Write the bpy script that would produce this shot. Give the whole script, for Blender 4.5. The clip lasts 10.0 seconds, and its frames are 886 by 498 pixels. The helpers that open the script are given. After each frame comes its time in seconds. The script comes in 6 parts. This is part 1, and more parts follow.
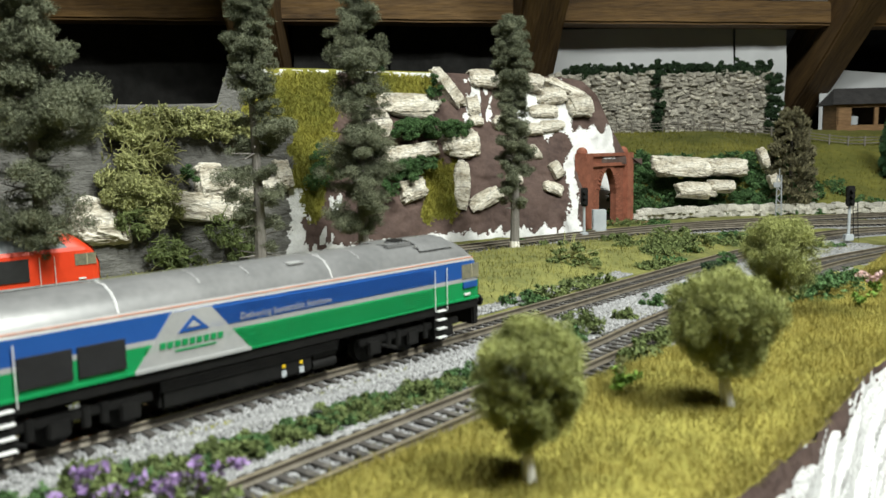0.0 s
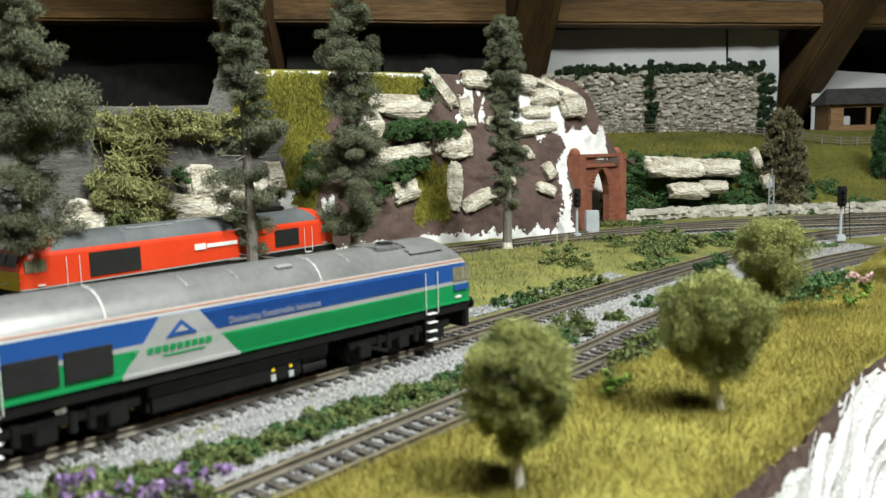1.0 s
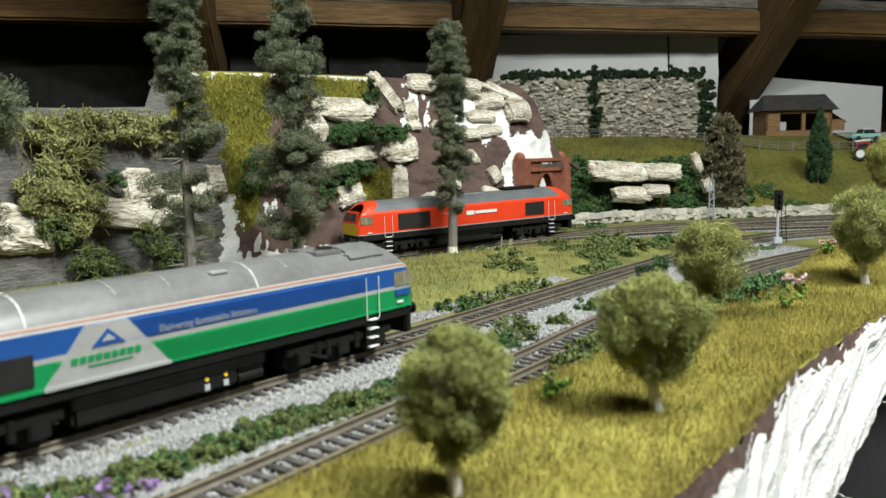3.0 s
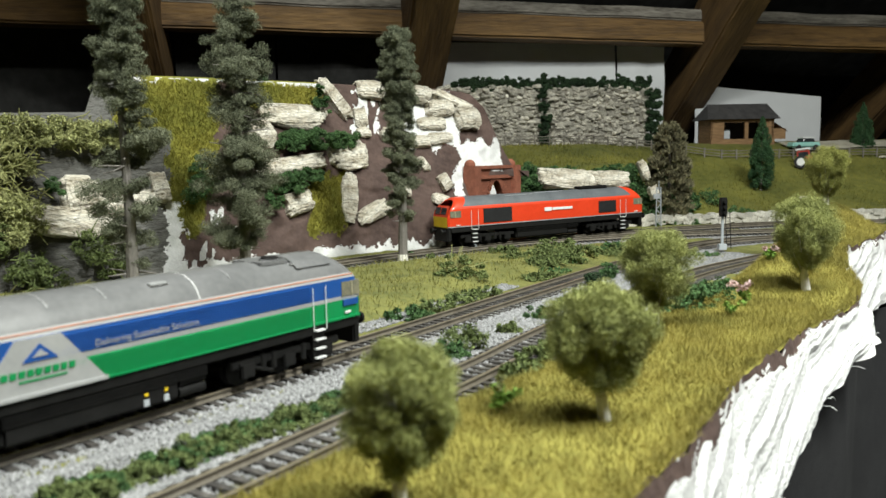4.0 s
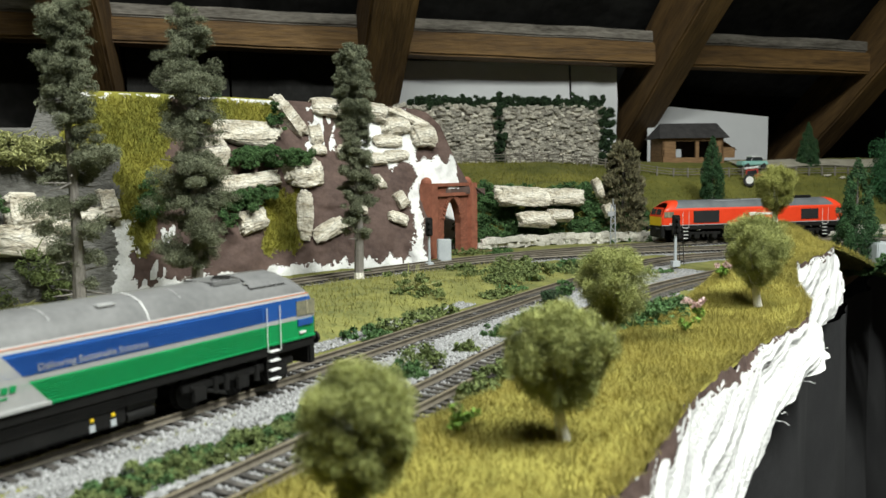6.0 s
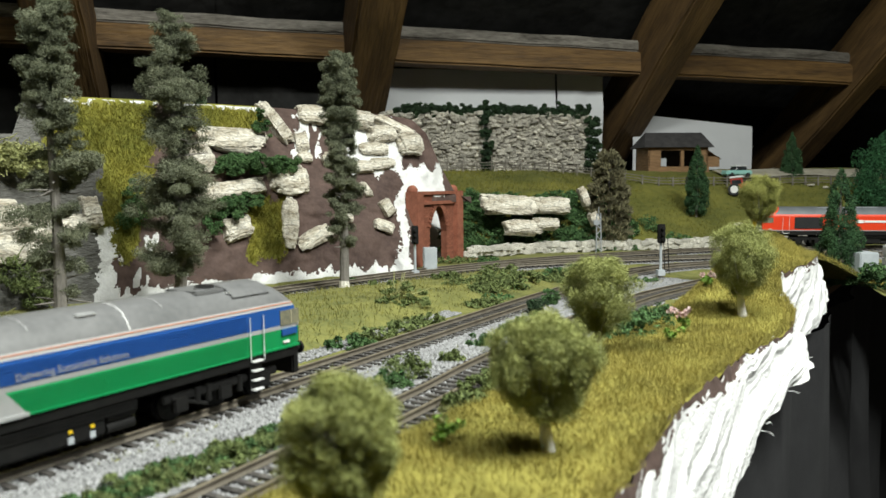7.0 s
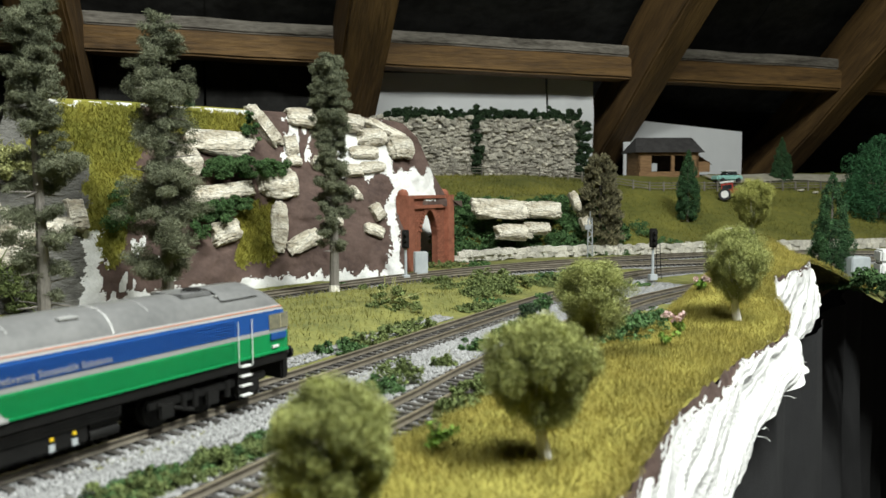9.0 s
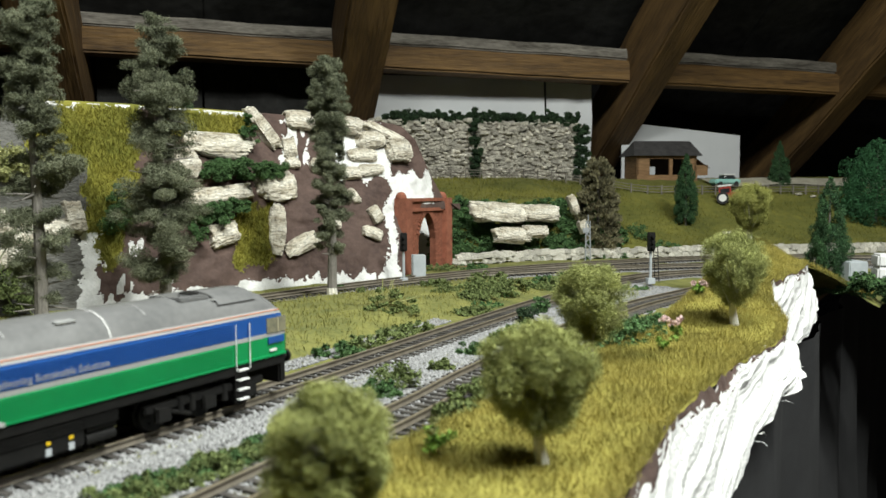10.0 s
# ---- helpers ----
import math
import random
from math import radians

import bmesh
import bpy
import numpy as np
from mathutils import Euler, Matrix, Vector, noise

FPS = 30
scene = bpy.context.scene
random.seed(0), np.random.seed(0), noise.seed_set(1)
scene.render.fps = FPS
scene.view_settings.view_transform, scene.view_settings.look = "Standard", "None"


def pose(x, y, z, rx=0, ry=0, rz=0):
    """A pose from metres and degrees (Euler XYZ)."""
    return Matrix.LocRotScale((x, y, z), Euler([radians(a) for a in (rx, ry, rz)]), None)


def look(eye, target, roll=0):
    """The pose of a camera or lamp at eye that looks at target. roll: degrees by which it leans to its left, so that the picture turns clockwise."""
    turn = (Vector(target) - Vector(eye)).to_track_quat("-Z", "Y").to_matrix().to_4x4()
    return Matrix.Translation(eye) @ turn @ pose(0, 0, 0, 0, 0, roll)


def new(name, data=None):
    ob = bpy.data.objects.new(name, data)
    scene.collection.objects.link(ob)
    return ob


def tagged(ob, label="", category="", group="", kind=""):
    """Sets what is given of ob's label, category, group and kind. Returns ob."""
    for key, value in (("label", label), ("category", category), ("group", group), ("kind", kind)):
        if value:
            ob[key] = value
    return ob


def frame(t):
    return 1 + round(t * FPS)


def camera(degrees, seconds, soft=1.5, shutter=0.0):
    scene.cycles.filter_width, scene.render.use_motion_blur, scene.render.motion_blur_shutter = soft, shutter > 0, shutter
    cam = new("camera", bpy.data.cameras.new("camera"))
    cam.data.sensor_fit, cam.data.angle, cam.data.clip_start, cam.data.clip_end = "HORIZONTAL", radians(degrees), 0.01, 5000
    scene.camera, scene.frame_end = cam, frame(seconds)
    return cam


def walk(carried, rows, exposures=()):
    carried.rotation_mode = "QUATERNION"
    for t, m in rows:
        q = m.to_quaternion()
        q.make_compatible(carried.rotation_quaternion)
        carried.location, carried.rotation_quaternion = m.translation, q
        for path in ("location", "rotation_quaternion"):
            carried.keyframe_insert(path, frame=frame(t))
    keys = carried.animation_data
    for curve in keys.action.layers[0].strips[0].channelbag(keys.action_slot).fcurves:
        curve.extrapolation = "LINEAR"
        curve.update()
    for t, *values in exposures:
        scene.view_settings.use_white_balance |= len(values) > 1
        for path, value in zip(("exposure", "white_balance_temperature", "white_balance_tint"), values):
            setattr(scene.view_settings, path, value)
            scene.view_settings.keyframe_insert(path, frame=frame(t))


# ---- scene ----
cam = camera(57.9, 10.0)
PATH = [
    (0, (0.0, 0.0, 0.093), (0.0, 1.985, -0.154), -1.2),
    (0.5, (0.001, 0.0, 0.093), (0.002, 1.985, -0.154), -1.3),
    (1, (0.002, 0.001, 0.094), (0.015, 1.986, -0.153), -1.3),
    (1.5, (0.003, 0.003, 0.094), (0.034, 1.988, -0.152), -1.3),
    (2, (0.004, 0.005, 0.093), (0.056, 1.989, -0.151), -1.4),
    (2.5, (0.005, 0.005, 0.093), (0.09, 1.989, -0.149), -1.3),
    (4, (0.008, 0.009, 0.094), (0.267, 1.98, -0.131), -1.0),
    (4.5, (0.009, 0.011, 0.094), (0.303, 1.978, -0.121), -0.9),
    (5, (0.009, 0.01, 0.095), (0.33, 1.973, -0.112), -0.8),
    (5.5, (0.008, 0.011, 0.094), (0.352, 1.972, -0.102), -0.9),
    (7, (0.009, 0.014, 0.095), (0.411, 1.966, -0.071), -0.6),
    (7.5, (0.009, 0.015, 0.095), (0.414, 1.967, -0.067), -0.6),
    (8, (0.009, 0.017, 0.094), (0.42, 1.968, -0.063), -0.6),
    (8.5, (0.01, 0.019, 0.093), (0.431, 1.968, -0.061), -0.7),
    (9, (0.009, 0.021, 0.093), (0.437, 1.969, -0.059), -0.5),
    (9.5, (0.01, 0.021, 0.093), (0.44, 1.969, -0.056), -0.6),
    (10, (0.009, 0.021, 0.094), (0.442, 1.968, -0.053), -0.3),
]
walk(cam, [(t, look(eye, target, roll)) for t, eye, target, roll in PATH])

cam.data.dof.use_dof, cam.data.dof.focus_distance, cam.data.dof.aperture_fstop = True, 0.75, 19.0

# ---- light ----
world = bpy.data.worlds.new("attic_air")
scene.world = world
world.use_nodes = True
world.node_tree.nodes["Background"].inputs[0].default_value = (0.55, 0.6, 0.7, 1)
world.node_tree.nodes["Background"].inputs[1].default_value = 0.075
scene.view_settings.exposure = 0.0


def tube_lamp(x, y, z, target, watts, sx, sy, color):
    data = bpy.data.lights.new("strip_lamp", "AREA")
    data.shape, data.size, data.size_y, data.energy, data.color = "RECTANGLE", sx, sy, watts, color
    ob = new("strip_lamp", data)
    ob.matrix_world = look((x, y, z), target)
    return ob


# two strip lamps hang over the front of the layout and shine down on it
LAMPS = ((0.60, -0.08, 0.98, 31.0, (0.51, -0.20, 0.0)), (0.04, 0.14, 1.00, 12.0, (0.02, 0.62, 0.05)))
for lx, ly, lz, watts, goal in LAMPS:
    tube_lamp(lx, ly, lz, goal, watts, 0.5, 0.08, (0.96, 1.0, 0.93))


# ---- node materials ----
def mat(name, a, b=None, scale=60.0, rough=0.7, bump=0.0, metal=0.0, fine=None, island=0.0, coat=0.0, detail=6.0, spec=0.5, bscale=None, stretch=None, crack=0.0):
    """Two colours mixed by coarse and fine noise, with bump relief and random tint per island."""
    m = bpy.data.materials.new(name)
    m.use_nodes = True
    nt = m.node_tree
    nd, ln = nt.nodes, nt.links
    p = nd["Principled BSDF"]
    p.inputs["Roughness"].default_value = rough
    p.inputs["Metallic"].default_value = metal
    p.inputs["Specular IOR Level"].default_value = spec
    p.inputs["Coat Weight"].default_value = coat
    b = b or tuple(c * 0.75 for c in a)
    tc = nd.new("ShaderNodeTexCoord")
    src = tc.outputs["Object"]
    if stretch:
        mp = nd.new("ShaderNodeMapping")
        mp.inputs["Scale"].default_value = stretch
        ln.new(src, mp.inputs["Vector"])
        src = mp.outputs["Vector"]
    n1 = nd.new("ShaderNodeTexNoise")
    n1.inputs["Scale"].default_value = scale
    n1.inputs["Detail"].default_value = detail
    n2 = nd.new("ShaderNodeTexNoise")
    n2.inputs["Scale"].default_value = fine or scale * 7.3
    n2.inputs["Detail"].default_value = 3.0
    ln.new(src, n1.inputs["Vector"])
    ln.new(src, n2.inputs["Vector"])
    mix = nd.new("ShaderNodeMath")
    mix.operation = "MULTIPLY_ADD"
    ln.new(n2.outputs["Fac"], mix.inputs[0])
    mix.inputs[1].default_value = 0.55
    ln.new(n1.outputs["Fac"], mix.inputs[2])
    ramp = nd.new("ShaderNodeValToRGB")
    ramp.color_ramp.elements[0].position, ramp.color_ramp.elements[1].position = 0.52, 1.02
    ramp.color_ramp.elements[0].color, ramp.color_ramp.elements[1].color = (*a, 1), (*b, 1)
    ln.new(mix.outputs[0], ramp.inputs["Fac"])
    col = ramp.outputs["Color"]
    if island:
        geo = nd.new("ShaderNodeNewGeometry")
        inf = nd.new("ShaderNodeObjectInfo")
        add = nd.new("ShaderNodeMath")
        add.operation = "ADD"
        ln.new(geo.outputs["Random Per Island"], add.inputs[0])
        ln.new(inf.outputs["Random"], add.inputs[1])
        fr = nd.new("ShaderNodeMath")
        fr.operation = "FRACT"
        ln.new(add.outputs[0], fr.inputs[0])
        mr = nd.new("ShaderNodeMapRange")
        mr.inputs["To Min"].default_value, mr.inputs["To Max"].default_value = 1 - island, 1 + island
        ln.new(fr.outputs[0], mr.inputs["Value"])
        vm = nd.new("ShaderNodeVectorMath")
        vm.operation = "SCALE"
        ln.new(col, vm.inputs[0])
        ln.new(mr.outputs["Result"], vm.inputs["Scale"])
        col = vm.outputs["Vector"]
    if crack:
        warp = nd.new("ShaderNodeVectorMath")
        warp.operation = "MULTIPLY_ADD"
        ln.new(n1.outputs["Color"], warp.inputs[0])
        warp.inputs[1].default_value = (0.035, 0.035, 0.035)
        ln.new(src, warp.inputs[2])
        vo = nd.new("ShaderNodeTexVoronoi")
        vo.feature = "DISTANCE_TO_EDGE"
        vo.inputs["Scale"].default_value = crack
        ln.new(warp.outputs["Vector"], vo.inputs["Vector"])
        cr = nd.new("ShaderNodeMapRange")
        cr.inputs["From Max"].default_value, cr.inputs["To Min"].default_value = 0.06, 0.55
        ln.new(vo.outputs["Distance"], cr.inputs["Value"])
        vm = nd.new("ShaderNodeVectorMath")
        vm.operation = "SCALE"
        ln.new(col, vm.inputs[0])
        ln.new(cr.outputs["Result"], vm.inputs["Scale"])
        col = vm.outputs["Vector"]
    ln.new(col, p.inputs["Base Color"])
    if bump:
        bn = nd.new("ShaderNodeTexNoise")
        bn.inputs["Scale"].default_value = bscale or scale * 3
        bn.inputs["Detail"].default_value = 8.0
        ln.new(src, bn.inputs["Vector"])
        bp = nd.new("ShaderNodeBump")
        bp.inputs["Strength"].default_value = 0.8
        bp.inputs["Distance"].default_value = bump
        ln.new(bn.outputs["Fac"], bp.inputs["Height"])
        ln.new(bp.outputs["Normal"], p.inputs["Normal"])
    return m


M = dict(
    soil=mat("turf_soil", (0.13, 0.12, 0.03), (0.26, 0.25, 0.06), 40, 0.95, 0.002),
    turf=mat("olive_turf", (0.175, 0.165, 0.028), (0.35, 0.31, 0.062), 22, 0.95, 0.001, island=0.3),
    # meadow colours darker than the turf: the roof's shade is put into them
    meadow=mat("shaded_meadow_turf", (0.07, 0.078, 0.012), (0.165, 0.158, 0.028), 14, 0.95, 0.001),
    meadowblade=mat("shaded_meadow_fibre", (0.08, 0.086, 0.012), (0.20, 0.185, 0.03), 14, 0.9, island=0.25),
    hillturf=mat("hillside_turf", (0.12, 0.128, 0.017), (0.27, 0.25, 0.04), 25, 0.95, 0.001),
    hillblade=mat("hillside_fibre", (0.14, 0.142, 0.017), (0.31, 0.28, 0.042), 25, 0.9, island=0.25),
    blade=mat("static_grass_fibre", (0.150, 0.138, 0.025), (0.375, 0.315, 0.07), 20, 0.88, island=0.16),
    verge=mat("verge_flock", (0.085, 0.095, 0.025), (0.21, 0.205, 0.055), 45, 0.95, 0.002),
    vergeblade=mat("verge_fibre", (0.11, 0.115, 0.025), (0.26, 0.24, 0.06), 40, 0.9, island=0.4),
    ballast=mat("grey_granite_ballast", (0.14, 0.14, 0.144), (0.28, 0.28, 0.28), 300, 0.9, 0.001),
    stone_chip=mat("granite_chip", (0.155, 0.155, 0.16), (0.31, 0.31, 0.312), 400, 0.9, island=0.35),
    sleeper=mat("weathered_black_sleeper", (0.028, 0.025, 0.023), (0.085, 0.077, 0.069), 200, 0.85, 0.0003, island=0.3),
    rail=mat("rusty_rail_steel", (0.10, 0.085, 0.065), (0.19, 0.165, 0.13), 150, 0.55, metal=0.3),
    railtop=mat("worn_rail_head", (0.3, 0.25, 0.17), (0.45, 0.39, 0.28), 150, 0.35, metal=0.7),
    grey=mat("grey_painted_plaster_wall", (0.062, 0.060, 0.054), (0.15, 0.146, 0.136), 50, 0.9, 0.003, bscale=170, stretch=(1, 1, 3.2)),
    brown=mat("brown_painted_plaster", (0.055, 0.033, 0.028), (0.11, 0.07, 0.058), 40, 0.85, 0.003, bscale=90),
    plaster=mat("white_plaster_cloth", (0.60, 0.60, 0.60), (0.80, 0.80, 0.79), 45, 0.85, 0.0014, bscale=500),
    rock=mat("pale_cast_rock", (0.33, 0.28, 0.20), (0.80, 0.76, 0.67), 60, 0.92, 0.004, fine=300, bscale=220, island=0.1, stretch=(0.7, 1, 2.2), crack=52.0),
    wallrock=mat("grey_wall_rock", (0.20, 0.175, 0.135), (0.76, 0.72, 0.63), 130, 0.92, 0.003, island=0.35),
    bush=mat("dark_green_clump", (0.030, 0.078, 0.024), (0.095, 0.18, 0.06), 90, 0.95, island=0.3),
    hedge=mat("dark_hedge_clump", (0.008, 0.024, 0.01), (0.035, 0.07, 0.025), 90, 0.95, island=0.4),
    bush2=mat("olive_green_clump", (0.070, 0.10, 0.030), (0.18, 0.22, 0.075), 90, 0.95, island=0.28),
    bush3=mat("yellow_green_lichen", (0.17, 0.185, 0.06), (0.40, 0.41, 0.18), 90, 0.95, island=0.4),
    leaf=mat("birch_foliage", (0.165, 0.185, 0.058), (0.37, 0.39, 0.13), 75, 0.9, island=0.28),
    pine=mat("grey_green_pine_fibre", (0.062, 0.072, 0.043), (0.205, 0.218, 0.14), 55, 0.95, island=0.2),
    bushpale=mat("pale_olive_foliage", (0.16, 0.17, 0.035), (0.36, 0.36, 0.10), 60, 0.9, island=0.3),
    broadleaf=mat("deep_green_foliage", (0.012, 0.06, 0.022), (0.045, 0.15, 0.055), 70, 0.9, island=0.35),
    conifer=mat("conifer_green", (0.015, 0.05, 0.02), (0.05, 0.12, 0.04), 90, 0.9, island=0.4),
    puzzle=mat("khaki_conifer", (0.075, 0.07, 0.038), (0.22, 0.20, 0.11), 90, 0.9, island=0.4),
    trunk=mat("grey_brown_bark", (0.11, 0.10, 0.09), (0.24, 0.22, 0.2), 200, 0.9, 0.001, stretch=(1, 1, 0.3)),
    birch=mat("white_birch_bark", (0.7, 0.67, 0.61), (0.92, 0.9, 0.86), 160, 0.8, 0.0005),
    timber=mat("brown_stained_rafter", (0.050, 0.027, 0.010), (0.195, 0.112, 0.040), 7, 0.72, 0.003, fine=45, stretch=(7, 0.8, 7), bscale=30),
    purlin=mat("brown_stained_purlin", (0.060, 0.031, 0.010), (0.215, 0.118, 0.036), 7, 0.72, 0.003, fine=45, stretch=(0.8, 7, 7), bscale=30),
    dust=mat("dusty_timber_top", (0.05, 0.042, 0.033), (0.30, 0.275, 0.24), 16, 0.9, 0.003, stretch=(0.6, 4, 4), bscale=40),
    felt=mat("black_roof_felt", (0.012, 0.012, 0.0116), (0.036, 0.0355, 0.0345), 7, 0.9, 0.006, bscale=22, spec=0.1),
    paper=mat("white_card", (0.60, 0.61, 0.63), (0.68, 0.69, 0.71), 5, 0.85, 0.001),
    cloth=mat("black_cloth", (0.014, 0.014, 0.016), (0.028, 0.028, 0.03), 25, 0.9, 0.0005, bscale=900),
    brick=mat("red_brick_portal", (0.17, 0.056, 0.032), (0.31, 0.11, 0.065), 120, 0.85, 0.0005, island=0.15),
    lime=mat("pale_dry_stone", (0.45, 0.42, 0.36), (0.75, 0.72, 0.66), 150, 0.9, 0.001, island=0.25),
    sand=mat("sandy_lane", (0.25, 0.23, 0.18), (0.42, 0.39, 0.31), 60, 0.95, 0.001),
    wood=mat("brown_hut_timber", (0.15, 0.08, 0.035), (0.29, 0.17, 0.08), 60, 0.8, 0.0005, stretch=(1, 1, 6)),
    slate=mat("dark_hut_roof", (0.02, 0.019, 0.02), (0.05, 0.047, 0.047), 80, 0.8, 0.001),
    fence=mat("grey_fence_wood", (0.1, 0.09, 0.075), (0.22, 0.2, 0.17), 100, 0.9),
    black=mat("black_underframe", (0.004, 0.004, 0.004), (0.011, 0.0105, 0.010), 120, 0.65, spec=0.25),
    glass=mat("dark_cab_glass", (0.02, 0.022, 0.025), (0.05, 0.055, 0.06), 60, 0.12, spec=0.6),
    cabglass=mat("lit_cab_window", (0.10, 0.10, 0.085), (0.24, 0.225, 0.15), 150, 0.15),
    cab=mat("cab_interior_cream", (0.3, 0.27, 0.17), (0.4, 0.36, 0.25), 60, 0.7),
    blue=mat("royal_blue_paint", (0.012, 0.068, 0.27), (0.016, 0.082, 0.31), 40, 0.34, coat=0.2),
    green=mat("bright_green_paint", (0.004, 0.23, 0.07), (0.007, 0.27, 0.085), 40, 0.34, coat=0.2),
    silver=mat("silver_grey_paint", (0.34, 0.345, 0.35), (0.42, 0.42, 0.42), 70, 0.42, metal=0.1),
    roofgrey=mat("grey_loco_roof", (0.115, 0.117, 0.119), (0.18, 0.18, 0.182), 50, 0.32),
    orange=mat("orange_line", (0.55, 0.2, 0.12), (0.6, 0.25, 0.15), 40, 0.5),
    red=mat("bright_red_paint", (0.68, 0.045, 0.012), (0.78, 0.06, 0.018), 40, 0.4, coat=0.2),
    redroof=mat("slate_grey_roof", (0.09, 0.10, 0.11), (0.14, 0.15, 0.16), 60, 0.5),
    yellow=mat("warning_yellow_paint", (0.75, 0.5, 0.01), (0.85, 0.6, 0.02), 60, 0.5),
    white=mat("white_paint", (0.7, 0.7, 0.7), (0.8, 0.8, 0.8), 60, 0.5),
    grille=mat("black_grille", (0.006, 0.006, 0.007), (0.015, 0.015, 0.017), 200, 0.6),
    steel=mat("grey_steel", (0.3, 0.32, 0.34), (0.45, 0.47, 0.5), 120, 0.5, metal=0.3),
    concrete=mat("pale_grey_box", (0.35, 0.38, 0.41), (0.45, 0.48, 0.5), 90, 0.7),
    mint=mat("pale_turquoise_car", (0.25, 0.5, 0.46), (0.33, 0.58, 0.53), 60, 0.35, coat=0.4),
    tractor=mat("red_tractor_paint", (0.33, 0.03, 0.02), (0.42, 0.05, 0.03), 60, 0.45),
    rubber=mat("black_rubber", (0.015, 0.015, 0.015), (0.03, 0.03, 0.03), 100, 0.8),
    purple=mat("purple_flower", (0.2, 0.12, 0.3), (0.35, 0.24, 0.45), 100, 0.8, island=0.4),
    pink=mat("pink_flower", (0.5, 0.3, 0.32), (0.7, 0.55, 0.5), 100, 0.8, island=0.4),
    sprout=mat("fresh_green_leaf", (0.1, 0.2, 0.02), (0.2, 0.33, 0.05), 100, 0.8, island=0.3),
    straw=mat("dry_twig", (0.23, 0.235, 0.09), (0.4, 0.4, 0.17), 100, 0.9),
    wall=mat("dark_room_wall", (0.05, 0.045, 0.04), (0.08, 0.07, 0.065), 4, 0.9),
    lamp=mat("lamp_housing", (0.6, 0.6, 0.6), (0.7, 0.7, 0.7), 30, 0.6),
)


# ---- mesh helpers ----
def thing(name, label, category, group="", kind="", at=None):
    ob = new(name)
    if at is not None:
        ob.matrix_world = at
    return tagged(ob, label, category, group, kind)


def part(name, bm, material, parent=None, label="", smooth=False):
    me = bpy.data.meshes.new(name)
    bm.to_mesh(me)
    bm.free()
    for m in material if isinstance(material, (list, tuple)) else (material,):
        me.materials.append(m)
    if smooth:
        me.polygons.foreach_set("use_smooth", [True] * len(me.polygons))
    ob = new(name, me)
    ob.parent = parent
    if label:
        ob["label"] = label
    return ob


def soup(name, verts, faces, material, parent=None, label="", smooth=False, index=None):
    """A mesh from arrays of corners and faces."""
    me = bpy.data.meshes.new(name)
    verts, faces = np.asarray(verts, dtype=np.float32), np.asarray(faces, dtype=np.int32)
    k = faces.shape[1]
    me.vertices.add(len(verts))
    me.vertices.foreach_set("co", verts.ravel())
    me.loops.add(faces.size)
    me.loops.foreach_set("vertex_index", faces.ravel())
    me.polygons.add(len(faces))
    me.polygons.foreach_set("loop_start", np.arange(0, faces.size, k, dtype=np.int32))
    for m in material if isinstance(material, (list, tuple)) else (material,):
        me.materials.append(m)
    if index is not None:
        me.polygons.foreach_set("material_index", np.asarray(index, dtype=np.int32))
    if smooth:
        me.polygons.foreach_set("use_smooth", np.ones(len(faces), dtype=bool))
    me.update(calc_edges=True)
    me.validate()
    ob = new(name, me)
    ob.parent = parent
    if label:
        ob["label"] = label
    return ob


def box(bm, x0, x1, y0, y1, z0, z1, m=None, bevel=0.0):
    v = bmesh.ops.create_cube(bm, size=1.0, matrix=Matrix.Translation(((x0 + x1) / 2, (y0 + y1) / 2, (z0 + z1) / 2)) @ Matrix.Diagonal((x1 - x0, y1 - y0, z1 - z0, 1)))["verts"]
    if bevel:
        e = list({e for q in v for e in q.link_edges})
        made = bmesh.ops.bevel(bm, geom=e, offset=bevel, segments=2, affect="EDGES")
        v = list({q for f in made["faces"] for q in f.verts} | {q for q in v if q.is_valid})
    if m is not None:
        bmesh.ops.transform(bm, matrix=m, verts=[q for q in v if q.is_valid])
    return bm


def rod(bm, a, b, r0, r1=None, n=8):
    a, b = Vector(a), Vector(b)
    r1 = r0 if r1 is None else r1
    d = b - a
    m = Matrix.Translation((a + b) / 2) @ d.to_track_quat("Z", "Y").to_matrix().to_4x4()
    bmesh.ops.create_cone(bm, cap_ends=True, segments=n, radius1=r0, radius2=r1, depth=d.length, matrix=m)
    return bm


def smooth01(a, b, v):
    v = np.clip((np.asarray(v, dtype=float) - a) / (b - a), 0, 1)
    return v * v * (3 - 2 * v)


def field(x, y, z=0.0, seed=0.0):
    return noise.noise(Vector((x + seed, y - seed, z + 2.7 * seed)))


